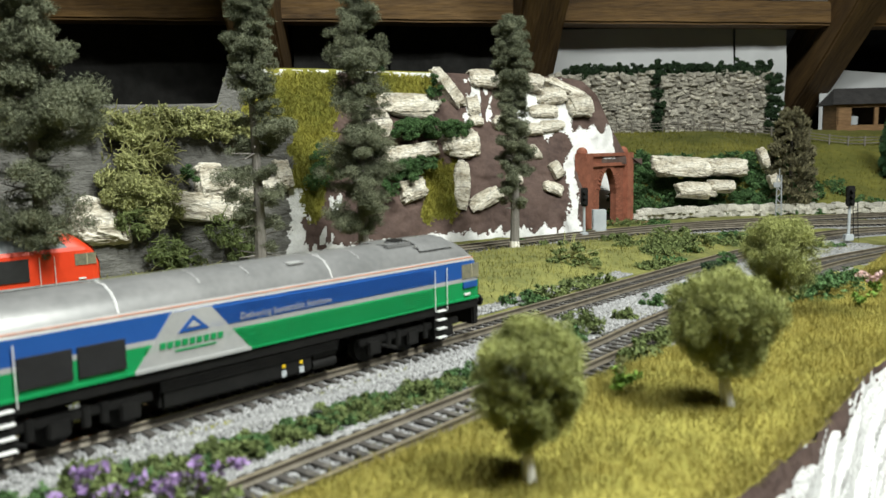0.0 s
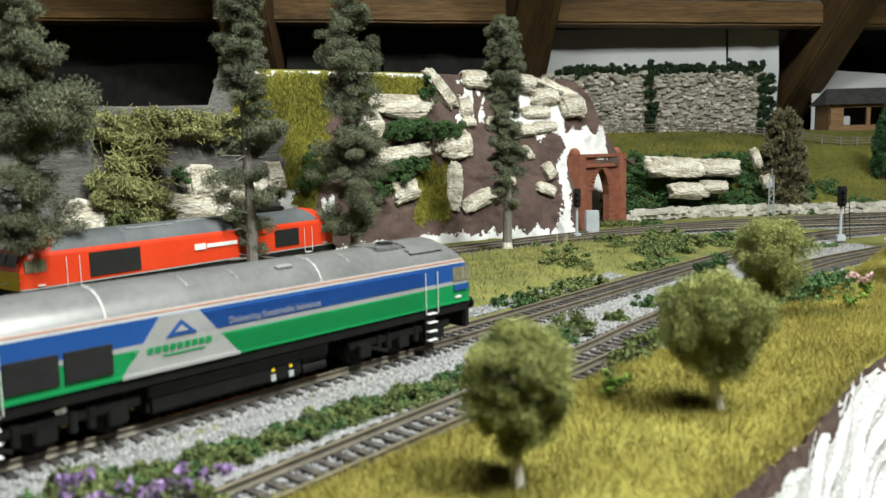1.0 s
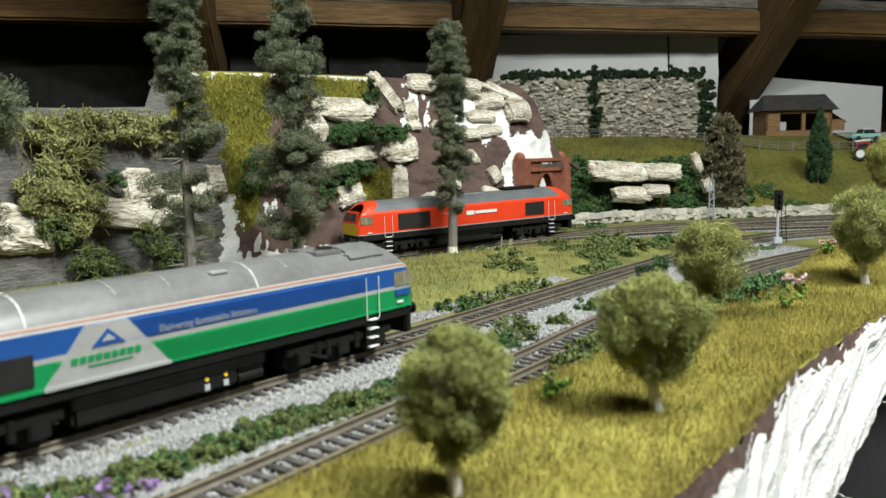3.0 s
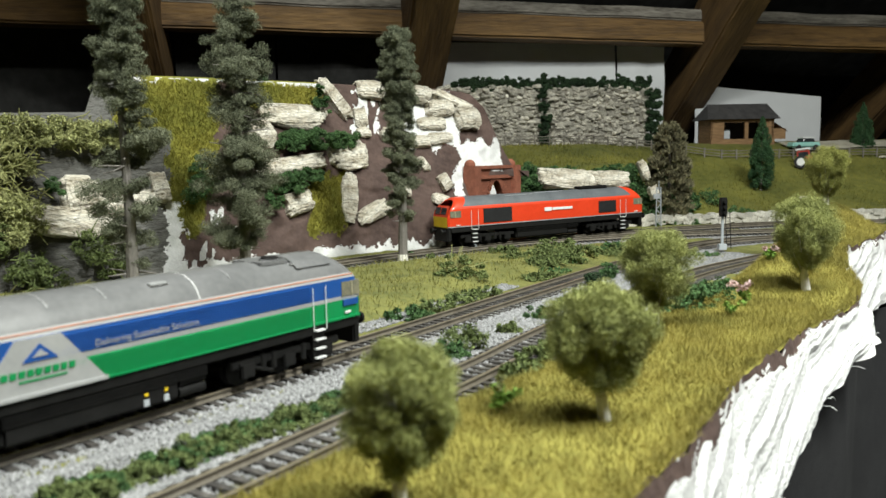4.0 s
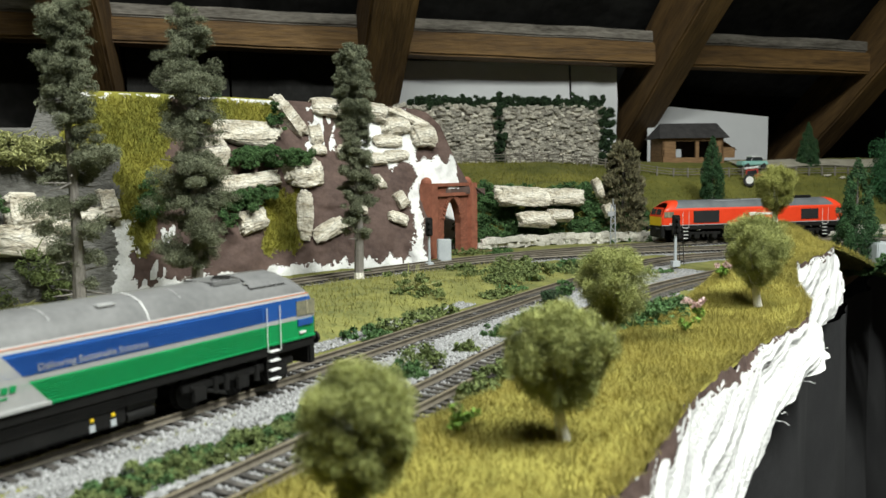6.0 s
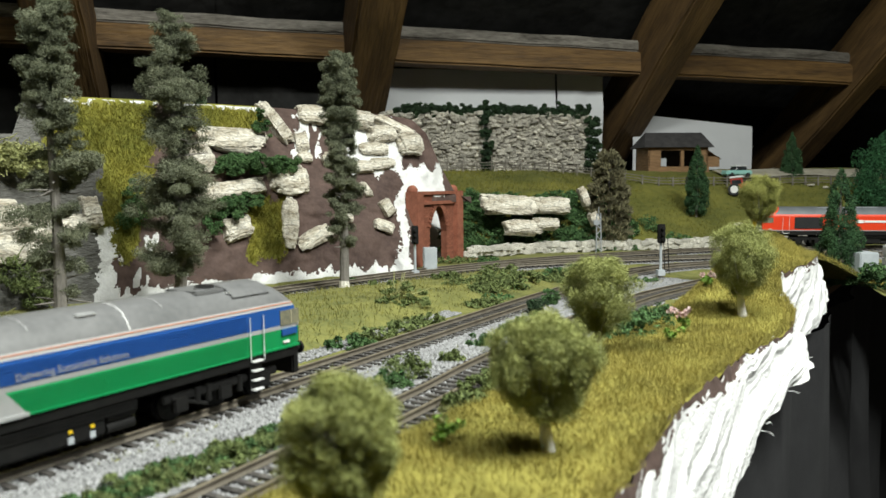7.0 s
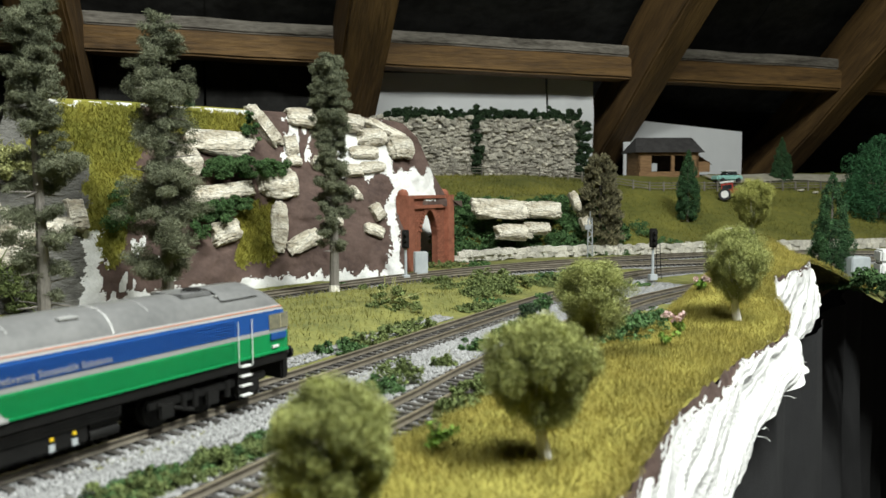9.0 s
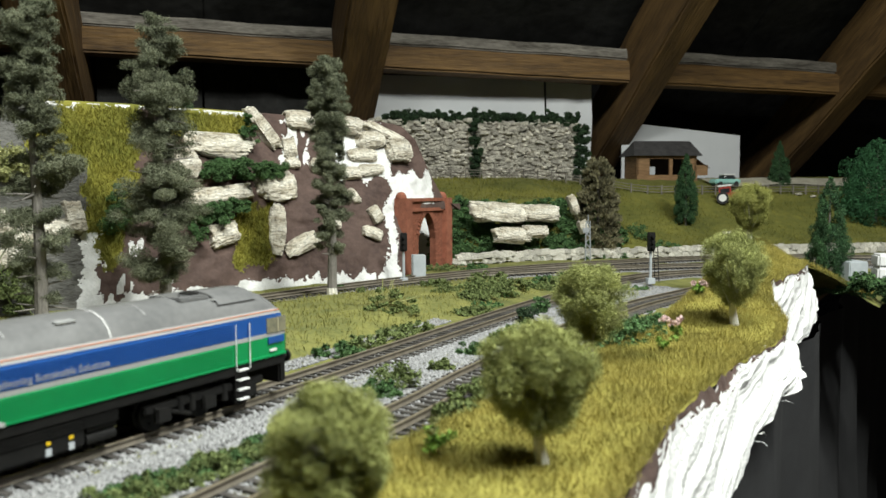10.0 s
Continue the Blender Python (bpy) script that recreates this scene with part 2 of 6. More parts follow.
def leaves(rng, centres, radii, count, size, flat=1.0, shell=0.35):
    """Small bent triangles strewn through ellipsoids: corners and faces."""
    w = np.array([r[0] * r[1] * r[2] for r in radii]) ** (2 / 3)
    pick = rng.choice(len(centres), size=count, p=w / w.sum())
    d = rng.normal(size=(count, 3))
    d /= np.linalg.norm(d, axis=1)[:, None]
    rad = (shell + (1 - shell) * rng.random(count) ** 0.5)[:, None]
    c = np.array(centres)[pick] + d * rad * np.array(radii)[pick]
    a = rng.normal(size=(count, 3))
    a /= np.linalg.norm(a, axis=1)[:, None]
    b = np.cross(a, rng.normal(size=(count, 3)))
    b /= np.linalg.norm(b, axis=1)[:, None] + 1e-9
    s = (size * (0.6 + 0.8 * rng.random(count)))[:, None]
    v = np.stack([c - a * s * 0.5 - b * s * 0.35 * flat, c - a * s * 0.5 + b * s * 0.35 * flat, c + a * s * 0.7], 1).reshape(-1, 3)
    return v, np.arange(3 * count).reshape(-1, 3)


def blades(rng, px, py, pz, height, width, lean=0.5, up=None):
    """Thin upright triangles, one on each given place."""
    n = len(px)
    base = np.stack([px, py, pz], 1)
    ang = rng.random(n) * 6.283
    side = np.stack([np.cos(ang), np.sin(ang), np.zeros(n)], 1) * width / 2
    h = height * (0.5 + 0.7 * rng.random(n))
    u = np.array([0, 0, 1.0]) if up is None else np.array(up)
    tip = base + u * h[:, None] + rng.normal(size=(n, 3)) * (lean * h * 0.5)[:, None]
    v = np.stack([base - side, base + side, tip], 1).reshape(-1, 3)
    return v, np.arange(3 * n).reshape(-1, 3)


# ---- the lie of the land ----
def along(x, y):
    return (x + y) / math.sqrt(2), (x - y) / math.sqrt(2)


def rise(y):
    return 0.009 * smooth01(0.72, 0.95, y)


class Line:
    """A smooth curve through plan points, by arc length."""

    def __init__(self, pts):
        p = np.array(pts, dtype=float)
        out = []
        for i in range(len(p) - 1):
            a, b, c, d = p[max(i - 1, 0)], p[i], p[i + 1], p[min(i + 2, len(p) - 1)]
            for t in np.linspace(0, 1, 20, endpoint=False):
                out.append(0.5 * ((2 * b) + (c - a) * t + (2 * a - 5 * b + 4 * c - d) * t * t + (3 * b - a - 3 * c + d) * t ** 3))
        out.append(p[-1])
        self.p = np.array(out)
        self.s = np.concatenate([[0], np.cumsum(np.linalg.norm(np.diff(self.p, axis=0), axis=1))])
        self.length = self.s[-1]

    def at(self, s):
        return np.stack([np.interp(s, self.s, self.p[:, 0]), np.interp(s, self.s, self.p[:, 1])], -1)

    def way(self, s):
        s = np.clip(s, 0.005, self.length - 0.005)
        d = self.at(s + 0.004) - self.at(s - 0.004)
        return d / np.linalg.norm(d, axis=-1, keepdims=True)

    def near(self, x, y):
        return self.s[np.argmin((self.p[:, 0] - x) ** 2 + (self.p[:, 1] - y) ** 2)]

    def gap(self, x, y):
        """Distance of many places from the line."""
        x, y = np.asarray(x, dtype=float), np.asarray(y, dtype=float)
        q = self.p[::4]
        return np.sqrt(np.min((x[..., None] - q[:, 0]) ** 2 + (y[..., None] - q[:, 1]) ** 2, axis=-1))


MAIN = Line([(-0.62, -0.26), (-0.38, -0.003), (-0.144, 0.247), (0.006, 0.406), (0.131, 0.546), (0.217, 0.642), (0.30, 0.728), (0.38, 0.795), (0.47, 0.822), (0.62, 0.825), (0.85, 0.80)])
FRONT = Line([(-0.40, -0.19), (-0.20, 0.04), (-0.049, 0.2205), (0.015, 0.2965), (0.077, 0.3695), (0.118, 0.4225), (0.21, 0.53), (0.30, 0.6225), (0.388, 0.6895), (0.46, 0.74), (0.56, 0.79), (0.75, 0.80)])
BACK = Line([(-0.66, -0.05), (-0.45, 0.245), (-0.240, 0.461), (-0.0935, 0.6565), (-0.002, 0.7485), (0.104, 0.810), (0.19, 0.848), (0.30, 0.886), (0.424, 0.913), (0.57, 0.935), (0.69, 0.921), (0.86, 0.872), (1.10, 0.845), (1.60, 0.84)])
LOOP = Line([(0.10, 0.80), (0.20, 0.84), (0.30, 0.860), (0.40, 0.868), (0.52, 0.868), (0.70, 0.855), (0.95, 0.79)])


def bank(s, c):
    """Height of the grassy bank over the plain ground, by its own axes."""
    ridge = 0.007 + 0.043 * smooth01(0.50, 0.77, s)
    return ridge * smooth01(-0.198, -0.160, c) * (1 - smooth01(0.80, 0.87, s)) * (1 - 0.35 * smooth01(-0.160, -0.12, c) * smooth01(0.58, 0.75, s))


def rim(s):
    """How far forward the bank's edge runs."""
    return np.interp(s, (-0.5, 0.15, 0.245, 0.354, 0.458, 0.54, 0.57, 0.61, 0.65, 0.70, 0.75, 0.81, 0.84, 0.87), (-0.098, -0.088, -0.090, -0.1035, -0.103, -0.094, -0.097, -0.113, -0.122, -0.117, -0.114, -0.120, -0.090, -0.0635))


def ground_z(x, y):
    x, y = np.asarray(x, dtype=float), np.asarray(y, dtype=float)
    s, c = along(x, y)
    z = -0.0045 + rise(y) + bank(s, c)
    d = np.minimum(np.minimum(MAIN.gap(x, y), BACK.gap(x, y)), FRONT.gap(x, y))
    z = z + 0.009 * smooth01(0.03, 0.075, d) * (c < -0.2) * (s < 0.72)
    return z


FOOT_X = (-0.9, -0.242, -0.13, 0.024, 0.148, 0.26)
FOOT_Y = (-0.10, 0.590, 0.705, 0.816, 0.850, 0.93)


def foot(x):
    """Plan line of the cliff's foot."""
    return sum(np.interp(np.asarray(x) + d, FOOT_X, FOOT_Y) for d in (-0.02, -0.01, 0, 0.01, 0.02)) / 5


def crest(x):
    """Height of the cliff's top edge."""
    return np.interp(x, (-0.9, -0.24, -0.193, -0.187, -0.12, 0.0, 0.1, 0.14, 0.165, 0.182, 0.197, 0.212, 0.235), (0.120, 0.132, 0.135, 0.168, 0.172, 0.174, 0.172, 0.170, 0.165, 0.150, 0.112, 0.084, 0.07))


def cliff(x, z, out=0.0):
    """A place on the cliff's face."""
    return (float(x), float(foot(x) + 0.45 * z - out), float(z))


# ---- attic ----
def attic():
    pitch = 0.768
    slope, yaw = math.atan(pitch), radians(3.95)
    swing = Matrix.Translation((0.41, 1.42, 0)) @ Matrix.Rotation(yaw, 4, "Z") @ Matrix.Translation((-0.41, -1.42, 0))
    # roof felt: falls away from the camera, seams between the sheets
    roof = thing("roof", "dark attic roof of black felt sheets over brown rafters", "roof", kind="structure")

    def plane(x0, x1, z0, z1, back, thick, curl=0.0, skew=0.0):
        """A sheet lying along the roof's slope; it may curl along its lower edge."""
        bm = bmesh.new()
        n = Vector((0, pitch, 1.0)).normalized()
        cols, rows = 24, 8
        grid = []
        for k, off in ((0, 0.0), (1, thick)):
            for i in range(cols + 1):
                x = x0 + (x1 - x0) * i / cols
                for j in range(rows + 1):
                    z = z0 + (z1 + skew * i / cols - z0) * j / rows
                    w = curl * field(x * 7, z * 9, 1.3)
                    p = Vector((x, 1.311 + back - (z - 0.318) / pitch, z)) + n * (off + w)
                    grid.append(bm.verts.new(swing @ p))
        at = lambda k, i, j: grid[(k * (cols + 1) + i) * (rows + 1) + j]
        for i in range(cols):
            for j in range(rows):
                bm.faces.new((at(0, i, j), at(0, i + 1, j), at(0, i + 1, j + 1), at(0, i, j + 1)))
                bm.faces.new((at(1, i, j + 1), at(1, i + 1, j + 1), at(1, i + 1, j), at(1, i, j)))
        for i in range(cols):
            bm.faces.new((at(1, i, 0), at(1, i + 1, 0), at(0, i + 1, 0), at(0, i, 0)))
            bm.faces.new((at(0, i, rows), at(0, i + 1, rows), at(1, i + 1, rows), at(1, i, rows)))
        for j in range(rows):
            bm.faces.new((at(0, 0, j), at(0, 0, j + 1), at(1, 0, j + 1), at(1, 0, j)))
            bm.faces.new((at(1, cols, j), at(1, cols, j + 1), at(0, cols, j + 1), at(0, cols, j)))
        return bm

    def board(x0, x1, z0, z1, y, skew, curl):
        """An upright sheet, slightly bowed."""
        bm = bmesh.new()
        cols, rows = 24, 8
        for y0, flip in ((0.0, False), (0.002, True)):
            g = [[bm.verts.new((x0 + (x1 - x0) * i / cols, y + y0 + curl * field(x0 * 5 + i * 0.11, j * 0.3, 2.0), z0 + (z1 + skew * i / cols - z0) * j / rows)) for j in range(rows + 1)] for i in range(cols + 1)]
            for i in range(cols):
                for j in range(rows):
                    q = (g[i][j], g[i + 1][j], g[i + 1][j + 1], g[i][j + 1])
                    bm.faces.new(q[::-1] if flip else q)
        return bm

    edges = (-2.3, -1.15, -0.07, 0.47, 0.98, 1.75, 2.9)
    for i in range(6):
        for z0, z1, up in ((-0.75, 0.262, 0.0), (0.258, 1.6, 0.004)):
            part("felt_sheet", plane(edges[i] - 0.01, edges[i + 1], z0, z1, 0.235 + up + 0.004 * (i % 2), 0.002, 0.006), M["felt"], roof)
    for x, w in ((-1.22, 0.08), (-0.76, 0.08), (-0.302, 0.078), (0.172, 0.074), (0.694, 0.056), (1.117, 0.056), (1.56, 0.07)):
        bm = bmesh.new()
        box(bm, -w / 2, w / 2, -1.7, 1.15, 0.0, 0.112, None, 0.004)
        bmesh.ops.subdivide_edges(bm, edges=[e for e in bm.edges if e.calc_length() > 1], cuts=70, use_grid_fill=True)
        for v in bm.verts:
            v.co.x += 0.0035 * field(v.co.y * 3, x) + 0.0016 * field(v.co.y * 17, v.co.z * 9, x)
            v.co.z += 0.0030 * field(v.co.y * 4, x, 5.0) + 0.0012 * field(v.co.y * 21, v.co.x * 9, 3.0)
        ob = part("rafter", bm, M["timber"], smooth=False)
        shift = (x - 0.41) * math.sin(yaw)
        ob.matrix_world = Matrix.Translation((x * (1 + shift / 1.285), 1.285 + shift, 0.33)) @ Matrix.Rotation(yaw, 4, "Z") @ Matrix.Rotation(-slope, 4, "X")
        tagged(ob, "sloping brown stained timber rafter under the roof", "rafter", "rafters of the roof", "structure")
    # purlin: one long beam behind the rafters
    purlin = thing("purlin", "horizontal brown timber purlin with a dusty grey top", "beam", kind="structure")
    tilt = Matrix.Translation((0.41, 1.42, 0.318)) @ Matrix.Rotation(radians(1.3), 4, "Y") @ Matrix.Rotation(radians(2.0), 4, "Z")

    def worn_beam(y0, y1, z0, z1, bevel, rough):
        bm = box(bmesh.new(), -2.6, 2.4, y0, y1, z0, z1, None, bevel)
        bmesh.ops.subdivide_edges(bm, edges=[e for e in bm.edges if e.calc_length() > 1], cuts=260, use_grid_fill=True)
        for v in bm.verts:
            v.co.y += rough * field(v.co.x * 14, v.co.z * 40, 1.0) + rough * 0.5 * field(v.co.x * 60, v.co.z * 90, 2.0)
            v.co.z += rough * 0.8 * field(v.co.x * 11, v.co.y * 30, 4.0)
        bmesh.ops.transform(bm, matrix=tilt, verts=bm.verts[:])
        return bm

    part("beam", worn_beam(-0.025, 0.03, -0.022, 0.018, 0.004, 0.0016), M["purlin"], purlin)
    part("upper_board", worn_beam(-0.017, 0.03, 0.0205, 0.041, 0.003, 0.0026), M["dust"], purlin, "dusty grey upper board")
    # cards pinned between the rafters, behind the purlin
    for x0, x1, z0, z1, skew in ((0.17, 0.527, 0.13, 0.302, -0.004), (0.532, 0.622, 0.13, 0.298, -0.006), (0.70, 0.962, 0.06, 0.226, -0.024)):
        tagged(part("card", board(x0, x1, z0, z1, 1.468, skew, 0.008) if z1 > 0.25 else board(x0, x1, z0, z1, 1.50, skew, 0.004), M["paper"], smooth=True), "white card sheet leaning behind the scenery", "card", "cards behind the scenery")
    # black felt hung upright behind the purlin
    for x0, x1 in ((-1.18, -0.80), (-0.72, -0.345), (-0.262, -0.092), (-0.088, 0.136)):
        part("felt_sheet", board(x0, x1, 0.02, 0.36, 1.475, 0.0, 0.006), M["felt"], roof)
    # the room behind and beside the camera
    bm = bmesh.new()
    box(bm, -2.3, 2.9, -2.0, -1.9, -0.9, 1.75)
    tagged(part("wall_south", bm, M["wall"]), "plain dark attic wall", "wall", kind="structure")
    bm = box(bmesh.new(), -2.4, -2.3, -2.0, 2.6, -0.9, 1.75)
    tagged(part("wall_west", bm, M["wall"]), "plain dark attic wall", "wall", kind="structure")
    bm = box(bmesh.new(), 2.9, 3.0, -2.0, 2.6, -0.9, 1.75)
    tagged(part("wall_east", bm, M["wall"]), "plain dark attic wall", "wall", kind="structure")
    bm = box(bmesh.new(), -2.4, 3.0, -2.0, 2.7, -0.95, -0.9)
    tagged(part("floor", bm, M["wall"]), "dark attic floor", "floor", kind="structure")
    bm = box(bmesh.new(), -2.4, 3.0, -2.0, 0.25, 1.75, 1.8)
    tagged(part("ceiling", bm, M["wall"]), "dark attic ceiling", "ceiling", kind="structure")
    for x, y, z, watts, goal in LAMPS:
        lamp = thing("ceiling_lamp", "long white strip lamp hanging under the roof", "lamp", "strip lamps")
        bm = box(bmesh.new(), x - 0.28, x + 0.28, y - 0.08, y + 0.06, z + 0.06, z + 0.09, None, 0.005)
        part("housing", bm, M["lamp"], lamp)
        for dx in (-0.2, 0.2):
            part("hanger", rod(bmesh.new(), (x + dx, y, z + 0.088), (x + dx, y, 1.752), 0.003), M["lamp"], lamp, "thin rod to the ceiling")


# ---- ground, hill, bank ----
def ground():
    s = np.concatenate([np.arange(-0.75, 1.0, 0.008), np.arange(1.0, 2.3, 0.03)])
    c = np.concatenate([np.arange(-1.5, -0.75, 0.04), np.arange(-0.75, -0.0985, 0.006)])
    S, C = np.meshgrid(s, c, indexing="ij")
    edge = np.array([0.002 * field(a * 9, 3.1) + 0.0022 * field(a * 40, 1.7) + 0.0012 * field(a * 110, 4.7) for a in s])[:, None]
    # past its far end the bank gives way to a low yard whose edge comes forward
    fwd = (rim(s) + 0.102)[:, None]
    wgt = smooth01(-0.2, -0.10, C)
    C = C + (edge + fwd) * wgt
    X, Y = (S + C) / math.sqrt(2), (S - C) / math.sqrt(2)
    Z = ground_z(X, Y)
    for i in range(Z.shape[0]):
        for j in range(Z.shape[1]):
            Z[i, j] += 0.0012 * field(X[i, j] * 45, Y[i, j] * 45, 0.3)
    n, m = Z.shape
    Z[:, -1] -= 0.003
    for k in (1, 2, 3, 4):
        Z[:, -k] -= smooth01(0.84, 0.88, s) * (0.012, 0.008, 0.005, 0.002)[k - 1]
    idx = np.arange(n * m).reshape(n, m)
    f = np.stack([idx[:-1, :-1], idx[1:, :-1], idx[1:, 1:], idx[:-1, 1:]], -1).reshape(-1, 4)
    mid = (X[:-1, :-1] + X[1:, 1:]).ravel() / 2, (Y[:-1, :-1] + Y[1:, 1:]).ravel() / 2
    inside = (mid[1] < 1.06) & (mid[0] > -0.95)
    kind = np.where((C[:-1, :-1] > -0.187) & (S[:-1, :-1] < 0.815), 1, 0).ravel()
    ob = soup("ground", np.stack([X, Y, Z], -1).reshape(-1, 3), f[inside], (M["verge"], M["turf"]), smooth=True, index=kind[inside])
    tagged(ob, "olive and yellow-green grassed layout ground between the tracks", "ground", kind="structure")
    gx, gy = np.meshgrid(np.linspace(0.70, 1.75, 40), np.linspace(0.765, 1.06, 20), indexing="ij")
    idx = np.arange(800).reshape(40, 20)
    q = np.stack([idx[:-1, :-1], idx[1:, :-1], idx[1:, 1:], idx[:-1, 1:]], -1).reshape(-1, 4)
    tagged(soup("baseboard", np.stack([gx, gy, -0.0055 + rise(gy)], -1).reshape(-1, 3), q, M["verge"], smooth=True), "olive flocked board carrying the far tracks", "baseboard", kind="structure")
    # white plaster apron hanging from the bank's edge
    rows = 60
    edgep = np.stack([X[:, -1], Y[:, -1], Z[:, -1]], -1)
    es = np.arange(-0.5, 0.800, 0.0022)
    ep = np.stack([np.interp(es, s, edgep[:, k]) for k in range(3)], -1)
    V = []
    for k in range(rows):
        u = k / (rows - 1)
        for p, a in zip(ep, es):
            drop = p[2] + float(np.interp(a, (0.25, 0.39, 0.44, 0.50, 0.56, 0.65, 0.73, 0.80), (0.080, 0.052, 0.039, 0.028, 0.026, 0.030, 0.024, 0.012))) + 0.003 * field(a * 6, 8.2) + 0.0012 * field(a * 70, 1.2)
            out = 0.0012 + 0.010 * u + 0.005 * u * field(a * 9 + u * 3.0, u * 1.2, 4.0) + 0.0065 * (0.25 - abs(field((a + 0.16 * u) * 26, u * 1.2, 9.0))) * min(1, 3 * u) + 0.0024 * (0.25 - abs(field((a + 0.16 * u) * 70, u * 2.2, 3.0))) * min(1, 3 * u) + 0.0002 * field(a * 200, u * 22, 2.0)
            V.append((p[0] + out * 0.707, p[1] - out * 0.707, p[2] + 0.0045 * (1 - u) * (0.5 + field(a * 80, 2.0)) - u * drop))
    q = len(ep)
    idx = np.arange(rows * q).reshape(rows, q)
    f = np.stack([idx[:-1, :-1], idx[1:, :-1], idx[1:, 1:], idx[:-1, 1:]], -1).reshape(-1, 4)
    kind = []
    for k in range(rows - 1):
        for a in es[:-1]:
            u = k / (rows - 1)
            kind.append(1 if u < 0.10 * float(np.interp(a, (0.1, 0.3, 0.42, 0.56), (2.2, 1.1, 0.4, 0.7))) + 0.16 * field(a * 11, 5.0) + 0.12 * field(a * 70, u * 24, 1.0) + 0.07 * field(a * 260, u * 90, 1.0) else 0)
    ob = soup("plaster_apron", np.array(V), f, (M["plaster"], M["brown"]), smooth=True, index=kind)
    tagged(ob, "unpainted white plaster cloth edge hanging below the grass bank", "plaster edge", kind="structure")
    r3 = random.Random(6)
    for a in (0.37, 0.455, 0.462, 0.51, 0.60):
        k = int(np.argmin(abs(es - a)))
        p = Vector(V[(rows - 1) * q + k])
        bm = bmesh.new()
        for j in range(5):
            nxt = p + Vector((r3.uniform(0.0004, 0.0022), r3.uniform(-0.0015, 0.001), r3.uniform(-0.0022, 0.0008)))
            rod(bm, p, nxt, 0.00022, 0.00018, 5)
            p = nxt
        part("gauze_thread", bm, M["plaster"], ob, "loose white thread at the hem")
    # black cloth below it
    V = []
    for k in range(30):
        u = k / 29
        for i, a in enumerate(np.linspace(-0.6, 2.2, 160)):
            cc = -0.112 + 0.03 * u * 0.3 + (0.010 + 0.012 * u) * math.sin(a * 34 + 2 * field(a * 5, 1)) * 0.6 + 0.006 * field(a * 25, u * 4)
            V.append(((a + cc) / math.sqrt(2), (a - cc) / math.sqrt(2), -0.035 - 0.84 * u))
    idx = np.arange(30 * 160).reshape(30, 160)
    f = np.stack([idx[:-1, :-1], idx[1:, :-1], idx[1:, 1:], idx[:-1, 1:]], -1).reshape(-1, 4)
    tagged(soup("black_curtain", np.array(V), f, M["cloth"], smooth=True), "black cloth curtain hanging in folds below the layout", "curtain")


ROCKS = []


def zone(x, z):
    """What covers the cliff here: 0 brown paint, 1 plaster, 2 grass, 3 grey wall."""
    j = 0.006 * field(x * 90, z * 90, 1.0) + 0.003 * field(x * 300, z * 300, 4.0) + 0.002 * field(x * 700, z * 700, 2.0)
    k = field(x * 160, z * 60, 7.0)
    x2, z2 = x + j, z + j * 1.3
    if x2 < -0.137 and not (z2 > 0.118 and x2 > -0.172):
        return 3
    if z2 > crest(x) - 0.0018 and x < 0.0:
        return 1
    if x2 < -0.127 + 0.008 * (z < 0.01) and z2 < 0.062:
        return 1
    if z2 < 0.007 + 0.004 * k and x < 0.12:
        return 1
    # two washes of white at the bend of the cliff and the white stream by the portal
    mid = np.interp(z, (0.0, 0.03, 0.075, 0.1), (0.134, 0.143, 0.139, 0.156))
    if z2 < 0.085 and abs(x2 - mid) < np.interp(z, (0.0, 0.015, 0.03, 0.08), (0.017, 0.008, 0.006, 0.006)):
        return 1
    if 0.078 < z2 < 0.112 and 0.143 < x2 < 0.198:
        return 1
    if 0.105 < z2 < 0.168 and 0.082 < x2 < 0.148 and x2 < 0.148 + (0.125 - z) * 0.2:
        return 1
    if 0.028 < x2 < 0.055 and 0.12 < z2 < 0.172 and k > 0.0:
        return 1
    if x2 < -0.10 and z2 > 0.07:
        return 2
    if -0.137 < x2 < -0.108 and 0.034 < z2 < 0.072:
        return 2
    if -0.08 < x2 < -0.005 and z2 > 0.145:
        return 2
    if -0.02 < x2 < 0.014 and 0.022 < z2 < 0.08 and x2 > -0.022 + (0.03 - z) * 0.4:
        return 2
    if -0.125 < x2 < -0.075 and z2 < 0.05 and k > 0.12:
        return 1
    return 0


